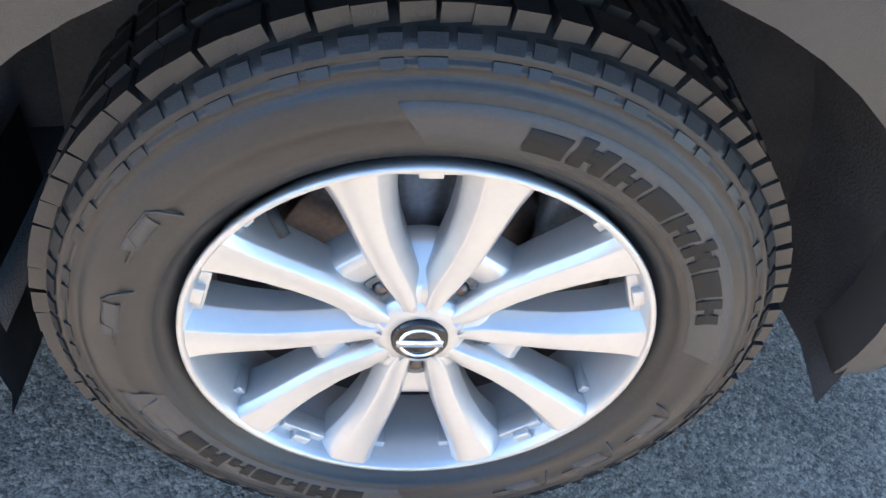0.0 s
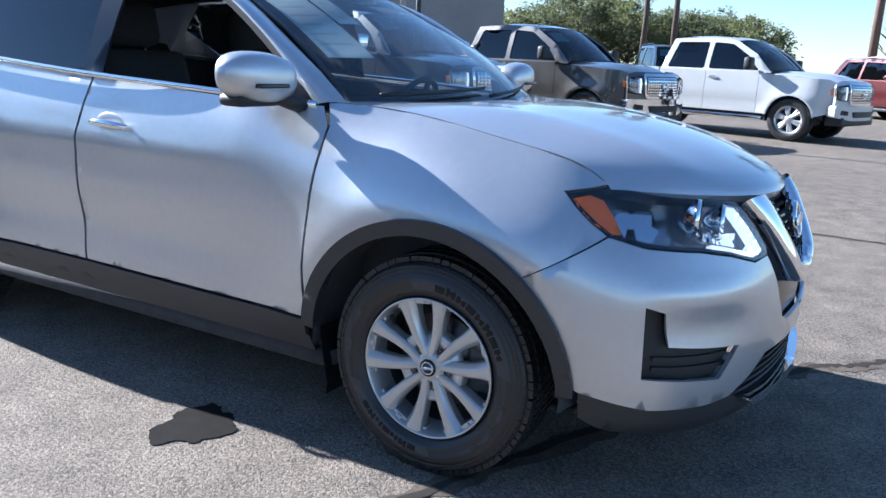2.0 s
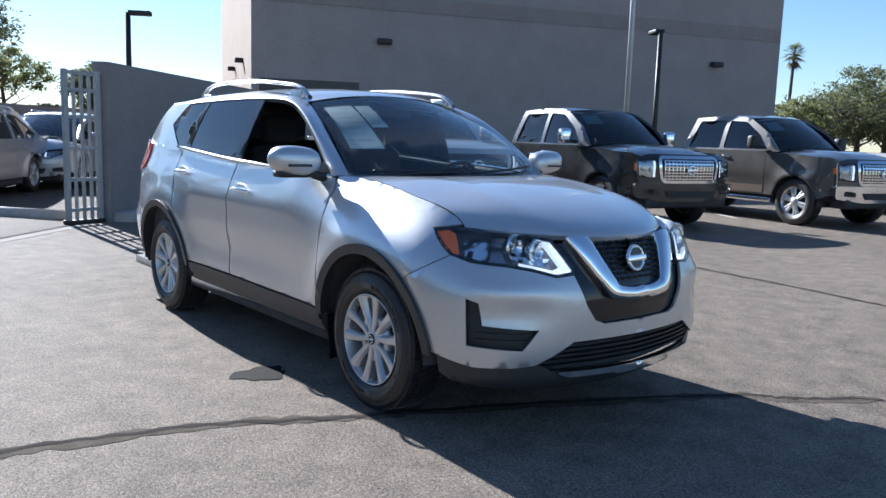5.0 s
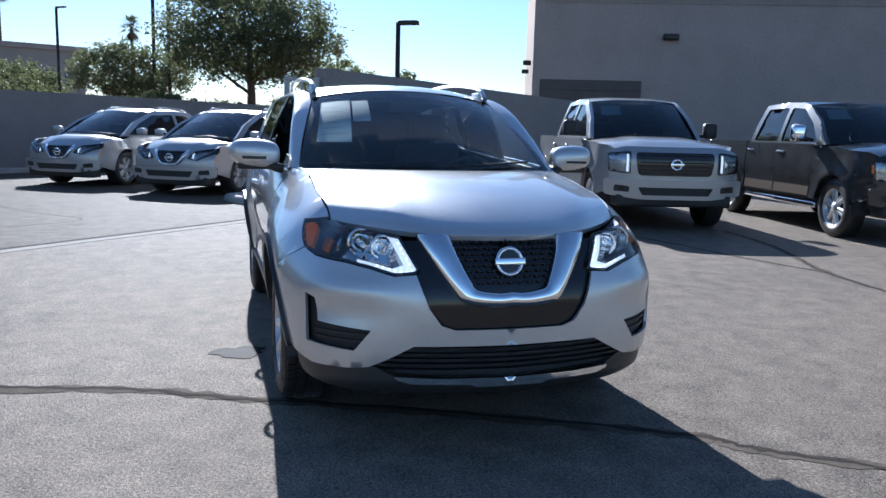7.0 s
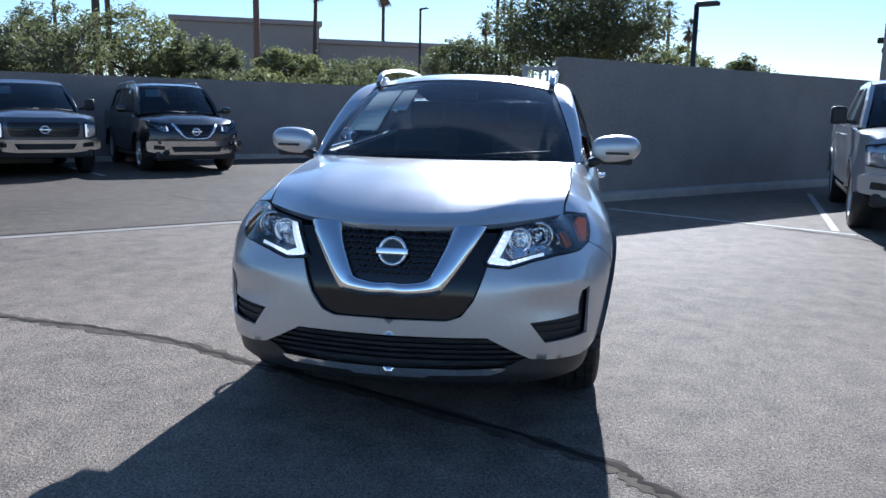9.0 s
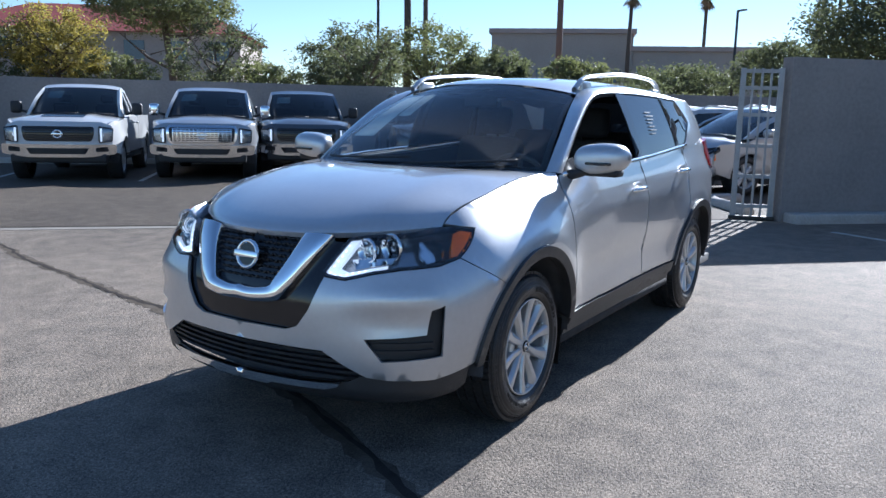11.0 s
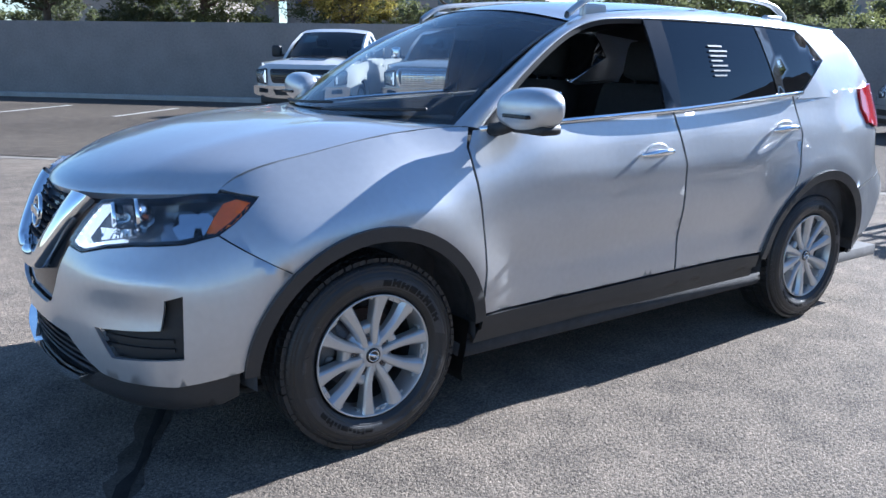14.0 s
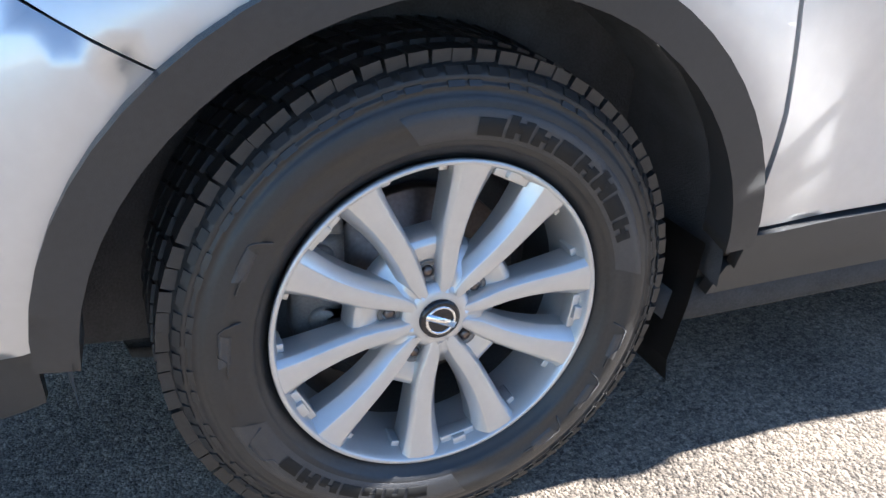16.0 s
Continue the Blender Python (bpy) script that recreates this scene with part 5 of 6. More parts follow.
        for o in (-.18, .18):
            add_box(face, .204, -.050, -.006, .2150, -.018, .006, Matrix.Rotation(-(mid + o), 4, "Y"))
    lathe([(0.0, -.011), (.031, -.011), (.038, -.0125), (.044, -.0155), (.049, -.022), (.050, -.05)], 40, face)
    bmesh.ops.recalc_face_normals(face, faces=face.faces[:])
    spokes = part("spokes", face, ALLOY, wheel, "silver alloy spokes in five V-shaped forks")
    mod = spokes.modifiers.new("edge", "BEVEL")
    mod.width, mod.segments, mod.limit_method, mod.angle_limit = .0022, 2, "ANGLE", radians(28)
    for k in range(5):
        a = phase + math.pi / 5 + 2 * math.pi * k / 5
        m2 = Matrix.Translation((.064 * math.cos(a), -.036, .064 * math.sin(a)))
        part("lug_nut", lathe([(0, .012), (.006, .012), (.0085, .008), (.0088, -.004)], 6), STEEL, wheel, m=m2)
        part("lug_pocket", lathe([(.0095, .0075), (.0125, .0070), (.0150, .0095), (.0165, .0085)], 20), CAST, wheel, m=m2)
    cap = part("centre_cap", lathe([(0, -.0045), (.0245, -.0045), (.0275, -.006), (.0285, -.013)], 32), GLOSS_BLACK, wheel, "black wheel cap with a silver ring")
    part("cap_ring", lathe([(.0175, -.0042), (.018, -.003), (.0205, -.003), (.021, -.0042)], 28), CHROME, cap)
    part("cap_bar", boxed(-.0225, -.0044, -.0045, .0225, -.0025, .0045), CHROME, cap, m=Matrix.Rotation(-phase + math.pi / 2, 4, "Y"))
    # valve, disc and caliper
    a = phase + (-.75 if sg < 0 else 2.3)
    part("valve", tube([(.205 * math.cos(a), -.045, .205 * math.sin(a)), (.176 * math.cos(a), -.018, .176 * math.sin(a))], .0055, 8), DARK, wheel)
    part("brake_disc", lathe([(.045, -.082), (.074, -.082), (.078, -.100), (.148, -.100), (.150, -.104), (.150, -.122), (.08, -.122)], 48), STEEL, wheel, "bare steel brake disc")
    part("disc_hub", lathe([(.0, -.070), (.036, -.070), (.040, -.082)], 24), CAST, wheel)
    for k in range(5):
        a = phase + 2 * math.pi * k / 5
        part("hub_stud", lathe([(0, .006), (.006, .006), (.007, 0)], 6), STEEL, wheel, m=Matrix.Translation((.058 * math.cos(a), -.081, .058 * math.sin(a))))
    bm = add_box(bmesh.new(), -.036, -.145, -.075, .040, -.072, .075, Matrix.Translation((sg * .142, 0, .035)), .016)
    add_box(bm, -.022, -.12, -.105, .026, -.080, .105, Matrix.Translation((sg * .128, 0, .035)), .01)
    for z in (-.045, .045):
        lathe([(0, -.066), (.016, -.066), (.019, -.072), (.020, -.09)], 16, bm)
        bm.verts.ensure_lookup_table()
        bmesh.ops.translate(bm, verts=bm.verts[-64:], vec=(sg * .142, 0, .035 + z))
    part("brake_caliper", bm, CAST, wheel, "grey cast brake caliper")
    part("backing_plate", lathe([(.0, -.135), (.17, -.135), (.19, -.16)], 40), LINER, wheel)
    return wheel


def build_cabin():
    """Dark inner shell, dashboard, seats, steering wheel."""
    rows = []
    for x, w, z0, z1 in ((2.02, .55, .30, .80), (1.86, .66, .28, .86), (1.2, .70, .26, 1.04), (1.0, .72, .24, 1.08)):
        rows.append([(x, -w, z1), (x, -w, z0), (x, w, z0), (x, w, z1)])
    bm = grid_mesh(rows, closed=True)
    bmesh.ops.holes_fill(bm, edges=[e for e in bm.edges if e.is_boundary])
    part("engine_bay", bm, LINER, car)
    bm = bmesh.new()
    for sg in (1, -1):
        grid_mesh([[(x, sg * (BODY(by_x(x), z)[0].y - .05), z) for z in (.26, .5, .8, 1.0, BELT(x) - .02)] for x in (.90, .5, 0, -.5, -.86, -1.1, -1.6, -2.0)], bm)
    add_box(bm, -2.2, -.82, .24, .95, .82, .30)
    part("inner_shell", bm, LINER, car)
    bm = grid_mesh([[(x, y, z + .03 * math.cos(y * 2)) for y in [-.74 + 1.48 * k / 12 for k in range(13)]] for x, z in ((1.08, 1.075), (.90, 1.085), (.74, 1.075), (.66, 1.03), (.62, .92), (.66, .60))])
    part("dashboard", bm, DASH, car)
    part("hooded_dials", boxed(.60, .22, 1.05, .80, .52, 1.13, .03), DASH, car)
    w = Matrix.Translation((.48, .37, 1.02)) @ Matrix.Rotation(radians(-65), 4, "Y")
    bm = bmesh.new()
    tube([(.185 * math.cos(a), .185 * math.sin(a), 0) for a in [2 * math.pi * k / 32 for k in range(33)]], .014, 8, bm, cap=False)
    for a in (0.2, math.pi - .2, -math.pi / 2):
        tube([(.05 * math.cos(a), .05 * math.sin(a), -.02), (.18 * math.cos(a), .18 * math.sin(a), 0)], .014, 6, bm)
    add_box(bm, -.06, -.06, -.03, .06, .06, .01, None, .015)
    part("steering_wheel", bm, DASH, car, m=w)
    for y in (.37, -.37):
        bm = add_box(bmesh.new(), -.34, y - .25, .55, .20, y + .25, .72, None, .06)
        add_box(bm, -.10, -.24, 0, .08, .24, .62, Matrix.Translation((-.34, y, .66)) @ Matrix.Rotation(radians(-18), 4, "Y"), .06)
        seat = part("front_seat", bm, TRIM_CLOTH, car)
        hr = part("headrest", boxed(-.05, -.13, 0, .06, .13, .20, .05, Matrix.Translation((-.535, y, 1.27)) @ Matrix.Rotation(radians(-12), 4, "Y")), TRIM_CLOTH, seat)
        part("headrest_post", tube([(-.50, y - .05, 1.2), (-.52, y - .05, 1.3)], .007, 6), CHROME, hr)
        part("headrest_post", tube([(-.50, y + .05, 1.2), (-.52, y + .05, 1.3)], .007, 6), CHROME, hr)
    bm = add_box(bmesh.new(), -1.35, -.68, .55, -.85, .68, .74, None, .06)
    add_box(bm, -.10, -.68, 0, .08, .68, .66, Matrix.Translation((-1.35, 0, .66)) @ Matrix.Rotation(radians(-18), 4, "Y"), .06)
    part("rear_seat", bm, TRIM_CLOTH, car)
    part("inner_mirror", boxed(.30, -.11, 1.455, .325, .11, 1.52, .012), DASH, car)
    part("headlining", grid_mesh([[(x, y, z - .05 - .05 * (y / .55) ** 2) for y in (-.56, -.3, 0, .3, .56)] for x, z in ((.24, 1.575), (-.4, 1.648), (-1.1, 1.635), (-1.7, 1.57))]), TRIM_CLOTH, car)
    part("underbody", boxed(-2.2, -.62, .20, 1.75, .62, .26, .03), LINER, car)


build_body()
build_top()
build_mirrors()
build_cabin()
for k, (x, sg, ph) in enumerate(((AX, 1, math.pi / 2 + .45), (AX, -1, math.pi / 2 - .14), (-AX, 1, 1.3), (-AX, -1, 1.75))):
    turn = Matrix.Identity(4) if sg > 0 else Matrix.Rotation(math.pi, 4, "Z")
    build_wheel(car, Matrix.Translation((x, sg * .875, .354)) @ turn, ph, k, sg)


# ---- vehicles parked round the yard ----
PAINTS = {n: car_paint(n + "_paint", c, mt, r) for n, c, mt, r in (("white", (.52, .52, .51), .0, .35), ("pearl_silver", (.38, .38, .38), .5, .36), ("black", (.012, .012, .013), .2, .3),
          ("brown_grey", (.085, .078, .07), .55, .36), ("slate_grey", (.10, .105, .11), .55, .36), ("steel_silver", (.40, .41, .42), .55, .36), ("maroon", (.09, .015, .015), .4, .35))}


def small_wheel(parent, x, y, r, sg):
    w = new("wheel")
    w.parent = parent
    w.matrix_basis = Matrix.Translation((x, y, r)) @ (Matrix.Identity(4) if sg > 0 else Matrix.Rotation(math.pi, 4, "Z"))
    tyre = [(r - .03, -.26), (r, -.24), (r, -.03), (r - .025, .0), (r - .09, .012), (r * .64, .0), (r * .62, -.03)]
    part("tyre", lathe(tyre, 40), RUBBER, w)
    bm = lathe([(r * .64, .0), (r * .62, -.01), (r * .57, -.03), (r * .56, -.2)], 32)
    for k in range(6):
        a = 2 * math.pi * k / 6 + .3
        for o in (-.13, .13):
            d, t = Vector((math.cos(a + o), 0, math.sin(a + o))), Vector((-math.sin(a + o), 0, math.cos(a + o)))
            grid_mesh([[d * q * r + t * s * .02 + Vector((0, -.02 - .03 * (abs(s) > 1), 0)) for s in (-1.6, -1, 1, 1.6)] for q in (.08, .35, .6)], bm, flip=True)
    bm2 = lathe([(0, -.012), (r * .16, -.015), (r * .2, -.05)], 20, bm)
    part("rim", bm2, ALLOY, w, "silver alloy rim")
    # plain dark disc stands in for the shade behind the spokes
    part("wheel_shade_disc", lathe([(0, -.12), (r * .58, -.12)], 24), LINER, w)


def rounded(poly, r, n=4):
    """An outline with its corners rounded."""
    out = []
    for i, p in enumerate(poly):
        a, b, c = Vector(poly[i - 1]), Vector(p), Vector(poly[(i + 1) % len(poly)])
        q = min(r, .45 * (a - b).length, .45 * (c - b).length)
        s, e = b + (a - b).normalized() * q, b + (c - b).normalized() * q
        for k in range(n + 1):
            t = k / n
            out.append(tuple(s * (1 - t) ** 2 + b * 2 * t * (1 - t) + e * t * t))
    return out


def vehicle(name, label, category, m, paint, S, grille="chrome", stripe=False, group="parked vehicles"):
    """A pick-up or wagon from a table of sizes; the origin is on the ground under the front axle, x forward."""
    v = thing(name, label, category, m, group)
    fo, wb, ro, W, hz, bz, rz, wsb, wst, re, ce, r = (S[k] for k in ("front", "wb", "rear", "width", "hood", "belt", "roof", "ws_base", "ws_top", "roof_end", "cab_end", "wheel"))
    bed, hw, low = S.get("bed", False), W / 2, S.get("low", .42)
    fz = hz - (.10 if bed else .16)
    ar = r + .075

    def side_y(x, z):
        y = hw - .07 * max(0, z - .85) ** 1.3 - .07 * max(0, .70 - z) - .24 * smooth01(fo - .75, fo + .05, x) ** 1.6 - .08 * smooth01(-wb - ro + .4, -wb - ro, x)
        y -= .018 * math.exp(-((z - .68) / .10) ** 2)
        for cx in (0, -wb):
            d = math.hypot(x - cx, z - r) - ar
            y += .030 * math.exp(-(max(d, 0) / .10) ** 2)
        return y

    def side(x, z):
        n = Vector((-(side_y(x + .02, z) - side_y(x - .02, z)) / .04, 1, -(side_y(x, z + .02) - side_y(x, z - .02)) / .04)).normalized()
        return Vector((x, side_y(x, z), z)), n

    def cab_y(x, z):
        t = (z - bz) / (rz - bz)
        return hw - .065 - .15 * t - .07 * t * t - .05 * smooth01(wst - .2, wsb + .1, x) - .09 * smooth01(re + .5, ce - .1, x) * (0 if bed else 1)

    def cabin(x, z):
        n = Vector((-(cab_y(x + .02, z) - cab_y(x - .02, z)) / .04, 1, -(cab_y(x, z + .02) - cab_y(x, z - .02)) / .04)).normalized()
        return Vector((x, cab_y(x, z), z)), n

    def nose_x(y, z):
        return fo - .20 * (abs(y) / hw) ** 2.6 - .30 * max(0, (z - (fz - .16)) / .30) ** 2.2 - .04 * max(0, (gz0 - z)) - (0 if bed else .10 * max(0, z - gz0))

    def nose(y, z):
        n = Vector((1, -(nose_x(y + .01, z) - nose_x(y - .01, z)) / .02, -(nose_x(y, z + .01) - nose_x(y, z - .01)) / .02)).normalized()
        return Vector((nose_x(y, z), y, z)), n
    gz0, gz1, gw = S.get("grille", (.72, fz - .02, hw * .62))
    a0 = math.degrees(math.asin((low - r) / ar))
    d1, d2 = wsb - .18, (wsb + ce) / 2 - .12
    tail = bz + (.02 if bed else .06)
    step = .10
    fender = [(fo - .16, low + .12), (fo - .16, fz - .02), (fo - .34, hz - .05), (wsb, hz + .005), (d1, bz), (d1, low)] + arc(0, r, ar, 180 - a0, a0, 16)
    doors1 = [(d1, low), (d1, bz), (d2, bz), (d2, low)]
    doors2 = [(d2, low), (d2, bz), (ce, bz), (ce, low)]
    if ce < -wb + ar:
        doors2 = [(d2, low), (d2, bz), (-wb + .25, bz), (-wb + .25, r + math.sqrt(ar * ar - .0625))] + arc(-wb, r, ar, 55, a0, 8)
        ce2 = -wb + .25
        box_side = [(ce2, r + ar * .97), (ce2, bz), (-wb - ro + .12, tail), (-wb - ro, bz - .25), (-wb - ro, low + .12)] + arc(-wb, r, ar, 180 - a0, 78, 12)
    else:
        ce2 = ce - .03
        box_side = [(ce2, low), (ce2, tail), (-wb - ro, tail), (-wb - ro, low + .12)] + arc(-wb, r, ar, 180 - a0, a0, 16)
    for nm, poly in (("front_fender", fender), ("front_door", doors1), ("rear_door", doors2), ("bed_side" if bed else "rear_quarter", box_side)):
        for mirror in (False, True):
            o = part(nm, sheet(side, poly, step, mirror=mirror, gap=.004, depth=.05), paint, v)
            sg = -1 if mirror else 1
            if "door" in nm:
                x = min(p[0] for p in poly) + (.16 if poly[2][0] > -wb + .3 else .3)
                y = side_y(x, bz - .13)
                part("handle", tube([(x - .10, sg * (y - .005), bz - .13), (x - .06, sg * (y + .03), bz - .125), (x + .06, sg * (y + .03), bz - .125), (x + .10, sg * (y - .005), bz - .13)], .015, 6), CHROME if grille == "chrome" else paint, o)
            if S.get("two_tone") and nm != "front_fender":
                x0, x1 = min(p[0] for p in poly) + .02, max(p[0] for p in poly) - .02
                if nm == "bed_side":
                    x1, x0 = ce2 - .02, -wb + ar + .06
                part("lower_band", sheet(side, [(x0, low + .03), (x1, low + .03), (x1, low + .17), (x0, low + .17)], .12, mirror=mirror, gap=0, depth=.01, lift=.006), S["two_tone"], o, "bronze lower body band")
    for cx in (0, -wb):
        for mirror in (False, True):
            ring = arc(cx, r, ar + .003, 180 - a0, a0, 20) + arc(cx, r, ar - .035, a0, 180 - a0, 20)
            part("arch_lip", sheet(side, ring, .09, mirror=mirror, gap=0, depth=.06, lift=.006), DARK if S.get("dark_arch") else paint, v)
    for sg in (1, -1):
        part("side_step" if bed else "sill", boxed(-wb + ar + .1, sg * (hw - .12) - .08, low - .14, -ar - .05, sg * (hw - .12) + .08, low - .05, .025), CHROME if bed and grille != "black" else DARK, v)
        part("rocker", boxed(-wb + ar - .02, sg * (hw - .14) - .06, low - .07, -ar + .02, sg * (hw - .14) + .06, low + .06, .02), DARK, v)
    # hood with a raised middle
    rows = []
    for k in range(17):
        t = k / 16
        x = wsb + .08 + (fo - .22 - wsb) * t
        z = hz + .055 - (.055 + hz - fz) * t ** 3.2
        row = []
        for j in range(-10, 11):
            a = abs(j / 10)
            y = (side_y(x, z) - .028) * j / 10
            dome = .022 * smooth01(.62, .40, a) * smooth01(1.0, .7, t)
            xx = x if k < 16 else nose_x(y, z) - .02
            row.append(Vector((min(xx, nose_x(y, z) - .015), y, z - .070 * a ** 3.5 + dome)))
        rows.append(row)
    hood = part("hood", grid_mesh(rows, flip=True), paint, v)
    if stripe:
        part("hood_stripe", grid_mesh([[p + Vector((0, 0, .006)) for p in q[6:15]] for q in rows[:13]], flip=True), GLOSS_BLACK, hood, "black hood stripe")
    # front panel, grille, lamps, bumper
    edge = hw - .13
    part("front_panel", sheet(nose, rounded([(-edge - .05, gz0 - .12), (edge + .05, gz0 - .12), (edge + .04, fz - .03), (edge * .8, fz + .035), (-edge * .8, fz + .035), (-edge - .04, fz - .03)], .05), .07, gap=0, depth=.10), paint, v)
    if grille == "v":
        gp = rounded([(-gw * .62, gz0), (gw * .62, gz0), (gw, gz1), (-gw, gz1)], .06)
    else:
        gp = rounded([(-gw * .93, gz0), (gw * .93, gz0), (gw, gz1 - .12), (gw, gz1), (-gw, gz1), (-gw, gz1 - .12)], .06)
    g = part("grille", sheet(nose, gp, .06, gap=0, depth=.04, lift=.008), GLOSS_BLACK, v, "black grille" if grille == "black" else "chrome-trimmed grille")
    if grille == "v":
        for sg in (1, -1):
            pts = [(gw * 1.0, gz1 + .01), (gw * .78, (gz0 + gz1) / 2 + .02), (gw * .60, gz0 + .05), (gw * .45, gz0 + .005), (0, gz0 - .005)]
            part("grille_v_arm", tube([nose(sg * y, z)[0] + Vector((.022, 0, 0)) for y, z in pts], [.034, .032, .028, .024, .020], 8), CHROME, g, "chrome grille arm")
    elif grille == "chrome":
        part("grille_frame", sheet(nose, shrink(gp, -.045), .06, holes=[gp], gap=0, depth=.05, lift=.026), CHROME, g, "chrome grille frame")
    nb = 7 if grille == "chrome" else 6
    for k in range(nb):
        z = gz0 + (gz1 - gz0) * (k + .5) / nb
        w = gw * (.9 if grille != "v" else .56 + .34 * (k + .5) / nb)
        part("grille_bar", sheet(nose, [(-w, z - .010), (w, z - .010), (w, z + .008), (-w, z + .008)], .09, gap=0, depth=.02, lift=.018), CHROME if grille == "chrome" else DARK, g)
    if grille == "chrome":
        for k in range(-7, 8):
            y = gw * .88 * k / 7
            part("grille_upright", sheet(nose, [(y - .008, gz0 + .02), (y + .008, gz0 + .02), (y + .008, gz1 - .02), (y - .008, gz1 - .02)], .09, gap=0, depth=.02, lift=.016), CHROME, g)
    zc = (gz0 + gz1) / 2
    part("emblem", lathe([(.055, .012), (.062, .02), (.078, .02), (.085, .008)], 24), CHROME, g, m=Matrix.Translation((nose_x(0, zc) + .02, 0, zc)) @ Matrix.Rotation(radians(-90), 4, "Z"))
    part("emblem_bar", boxed(-.10, .02, -.018, .10, .032, .018, .004), CHROME, g, m=Matrix.Translation((nose_x(0, zc) + .02, 0, zc)) @ Matrix.Rotation(radians(-90), 4, "Z"))
    y0, y1 = gw + .07, hw - .07
    lamp = rounded([(y0, gz1 - .30), (y1 - .02, gz1 - .27), (y1, gz1 - .03), (y0, gz1 + .005)], .03) if bed else \
        rounded([(y0 - .06, gz1 - .14), (y0 + .12, gz1 - .17), (y1, gz1 - .02), (y1 + .01, gz1 + .05), (y0 + .06, gz1 - .01)], .025)
    for mirror in (False, True):
        sg = -1 if mirror else 1
        h = part("headlight", sheet(nose, lamp, .05, mirror=mirror, gap=0, depth=.05, lift=.004), LAMP_INNER, v, "clear headlight with bright reflectors")
        part("lens", sheet(nose, lamp, .05, mirror=mirror, gap=0, depth=.015, lift=.028), LENS, h)
        part("lamp_rim", sheet(nose, lamp, .05, mirror=mirror, holes=[shrink(lamp, .014)], gap=0, depth=.03, lift=.030), GLOSS_BLACK, h)
        cy, cz = (y0 + y1) / 2, gz1 - (.15 if bed else .06)
        for q in ((-.07, 0), (.06, .01)):
            part("reflector_bowl", lathe([(0, -.02), (.025, -.015), (.042, 0), (.046, .012)], 16), CHROME, h, m=Matrix.Translation((nose_x(cy + q[0], cz + q[1]) + .010, sg * (cy + q[0]), cz + q[1])) @ Matrix.Rotation(radians(-90), 4, "Z"))
        part("light_guide", sheet(nose, [(y0 + .03, gz1 - (.27 if bed else .125)), (y0 + .06, gz1 - (.27 if bed else .13)), (y0 + .06, gz1 - .03), (y0 + .03, gz1 - .03)], .06, mirror=mirror, gap=0, depth=.01, lift=.016), DRL, h)
        x = fo - .27
        yy = side_y(x, gz1 - .12)
        part("marker", boxed(x - .05, sg * (yy - .02), gz1 - .18, x + .06, sg * (yy + .008), gz1 - .07, .008), AMBER, h, "amber side marker")
    bright = S.get("bright", bed)
    bump_poly = rounded([(-hw + .05, low + .03), (-hw * .5, low - .03), (hw * .5, low - .03), (hw - .05, low + .03), (hw - .04, gz0 - .05), (-hw + .04, gz0 - .05)], .05)
    bump = part("front_bumper", sheet(nose, bump_poly, .08, gap=0, depth=.20, lift=.075), CHROME if bright else paint, v)
    part("lower_intake", sheet(nose, rounded([(-hw * .46, low + .03), (hw * .46, low + .03), (hw * .52, low + .14), (-hw * .52, low + .14)], .02), .08, gap=0, depth=.01, lift=.080), DARK, bump)
    for mirror in (False, True):
        part("fog_lamp", sheet(nose, rounded([(hw * .63, low + .07), (hw * .83, low + .08), (hw * .82, low + .17), (hw * .63, low + .15)], .02), .08, mirror=mirror, gap=0, depth=.01, lift=.080), DARK, bump)
    part("front_apron", boxed(fo - .35, -hw + .18, low - .14, fo - .02, hw - .18, low + .03, .03), DARK, v)
    part("nose_core", boxed(fo - .6, -hw + .30, low + .05, fo - .30, hw - .30, fz - .10), LINER, v, smooth=False)
    # cabin with window openings
    out = [(wsb + .02, bz - .01), ((wsb + wst) / 2 + .05, (bz + rz) / 2 + .01), (wst + .02, rz - .085), (wst - .18, rz - .035), ((wst + re) / 2, rz - .015), (re, rz - .05), (ce, bz - .01)]
    mid = d2 - .03
    tw = lambda x: rz - .115 - .02 * smooth01(mid, wst, x)
    w1 = rounded([(wsb - .24, bz + .025), ((wsb + wst) / 2 - .10, (bz + rz) / 2 - .03), (wst - .09, tw(wst)), (mid + .05, rz - .105), (mid + .05, bz + .025)], .05)
    if bed:
        w2 = rounded([(mid - .05, bz + .025), (mid - .05, rz - .105), (re + .13, rz - .115), (ce + .15, bz + .025)], .05)
    else:
        w2 = rounded([(mid - .05, bz + .025), (mid - .05, rz - .105), (re + .25, rz - .125), (ce + .42, bz + .12), (ce + .60, bz + .035)], .05)
    for mirror in (False, True):
        cab = part("cab_side", sheet(cabin, out, .10, holes=[w1, w2], mirror=mirror, gap=0, depth=.06), paint, v)
        for p in (w1, w2):
            part("side_window", sheet(cabin, p, .2, mirror=mirror, gap=0, depth=0, lift=-.018), PRIVACY, cab, "dark tinted glass")
        sg = -1 if mirror else 1
        mh = .25 if bed else .15
        bm = boxed(wsb - .42, sg * (hw + .04), bz + .03, wsb - .26, sg * (hw + .25), bz + .03 + mh, .055)
        mr = part("door_mirror", bm, CHROME if S.get("bright_mirror") else (DARK if bed else paint), v)
        part("mirror_arm", tube([(wsb - .3, sg * (hw - .08), bz + .05), (wsb - .33, sg * (hw + .08), bz + .09)], .03, 6), DARK, mr)
    wt = cab_y(wst - .2, rz - .05)
    rows = []
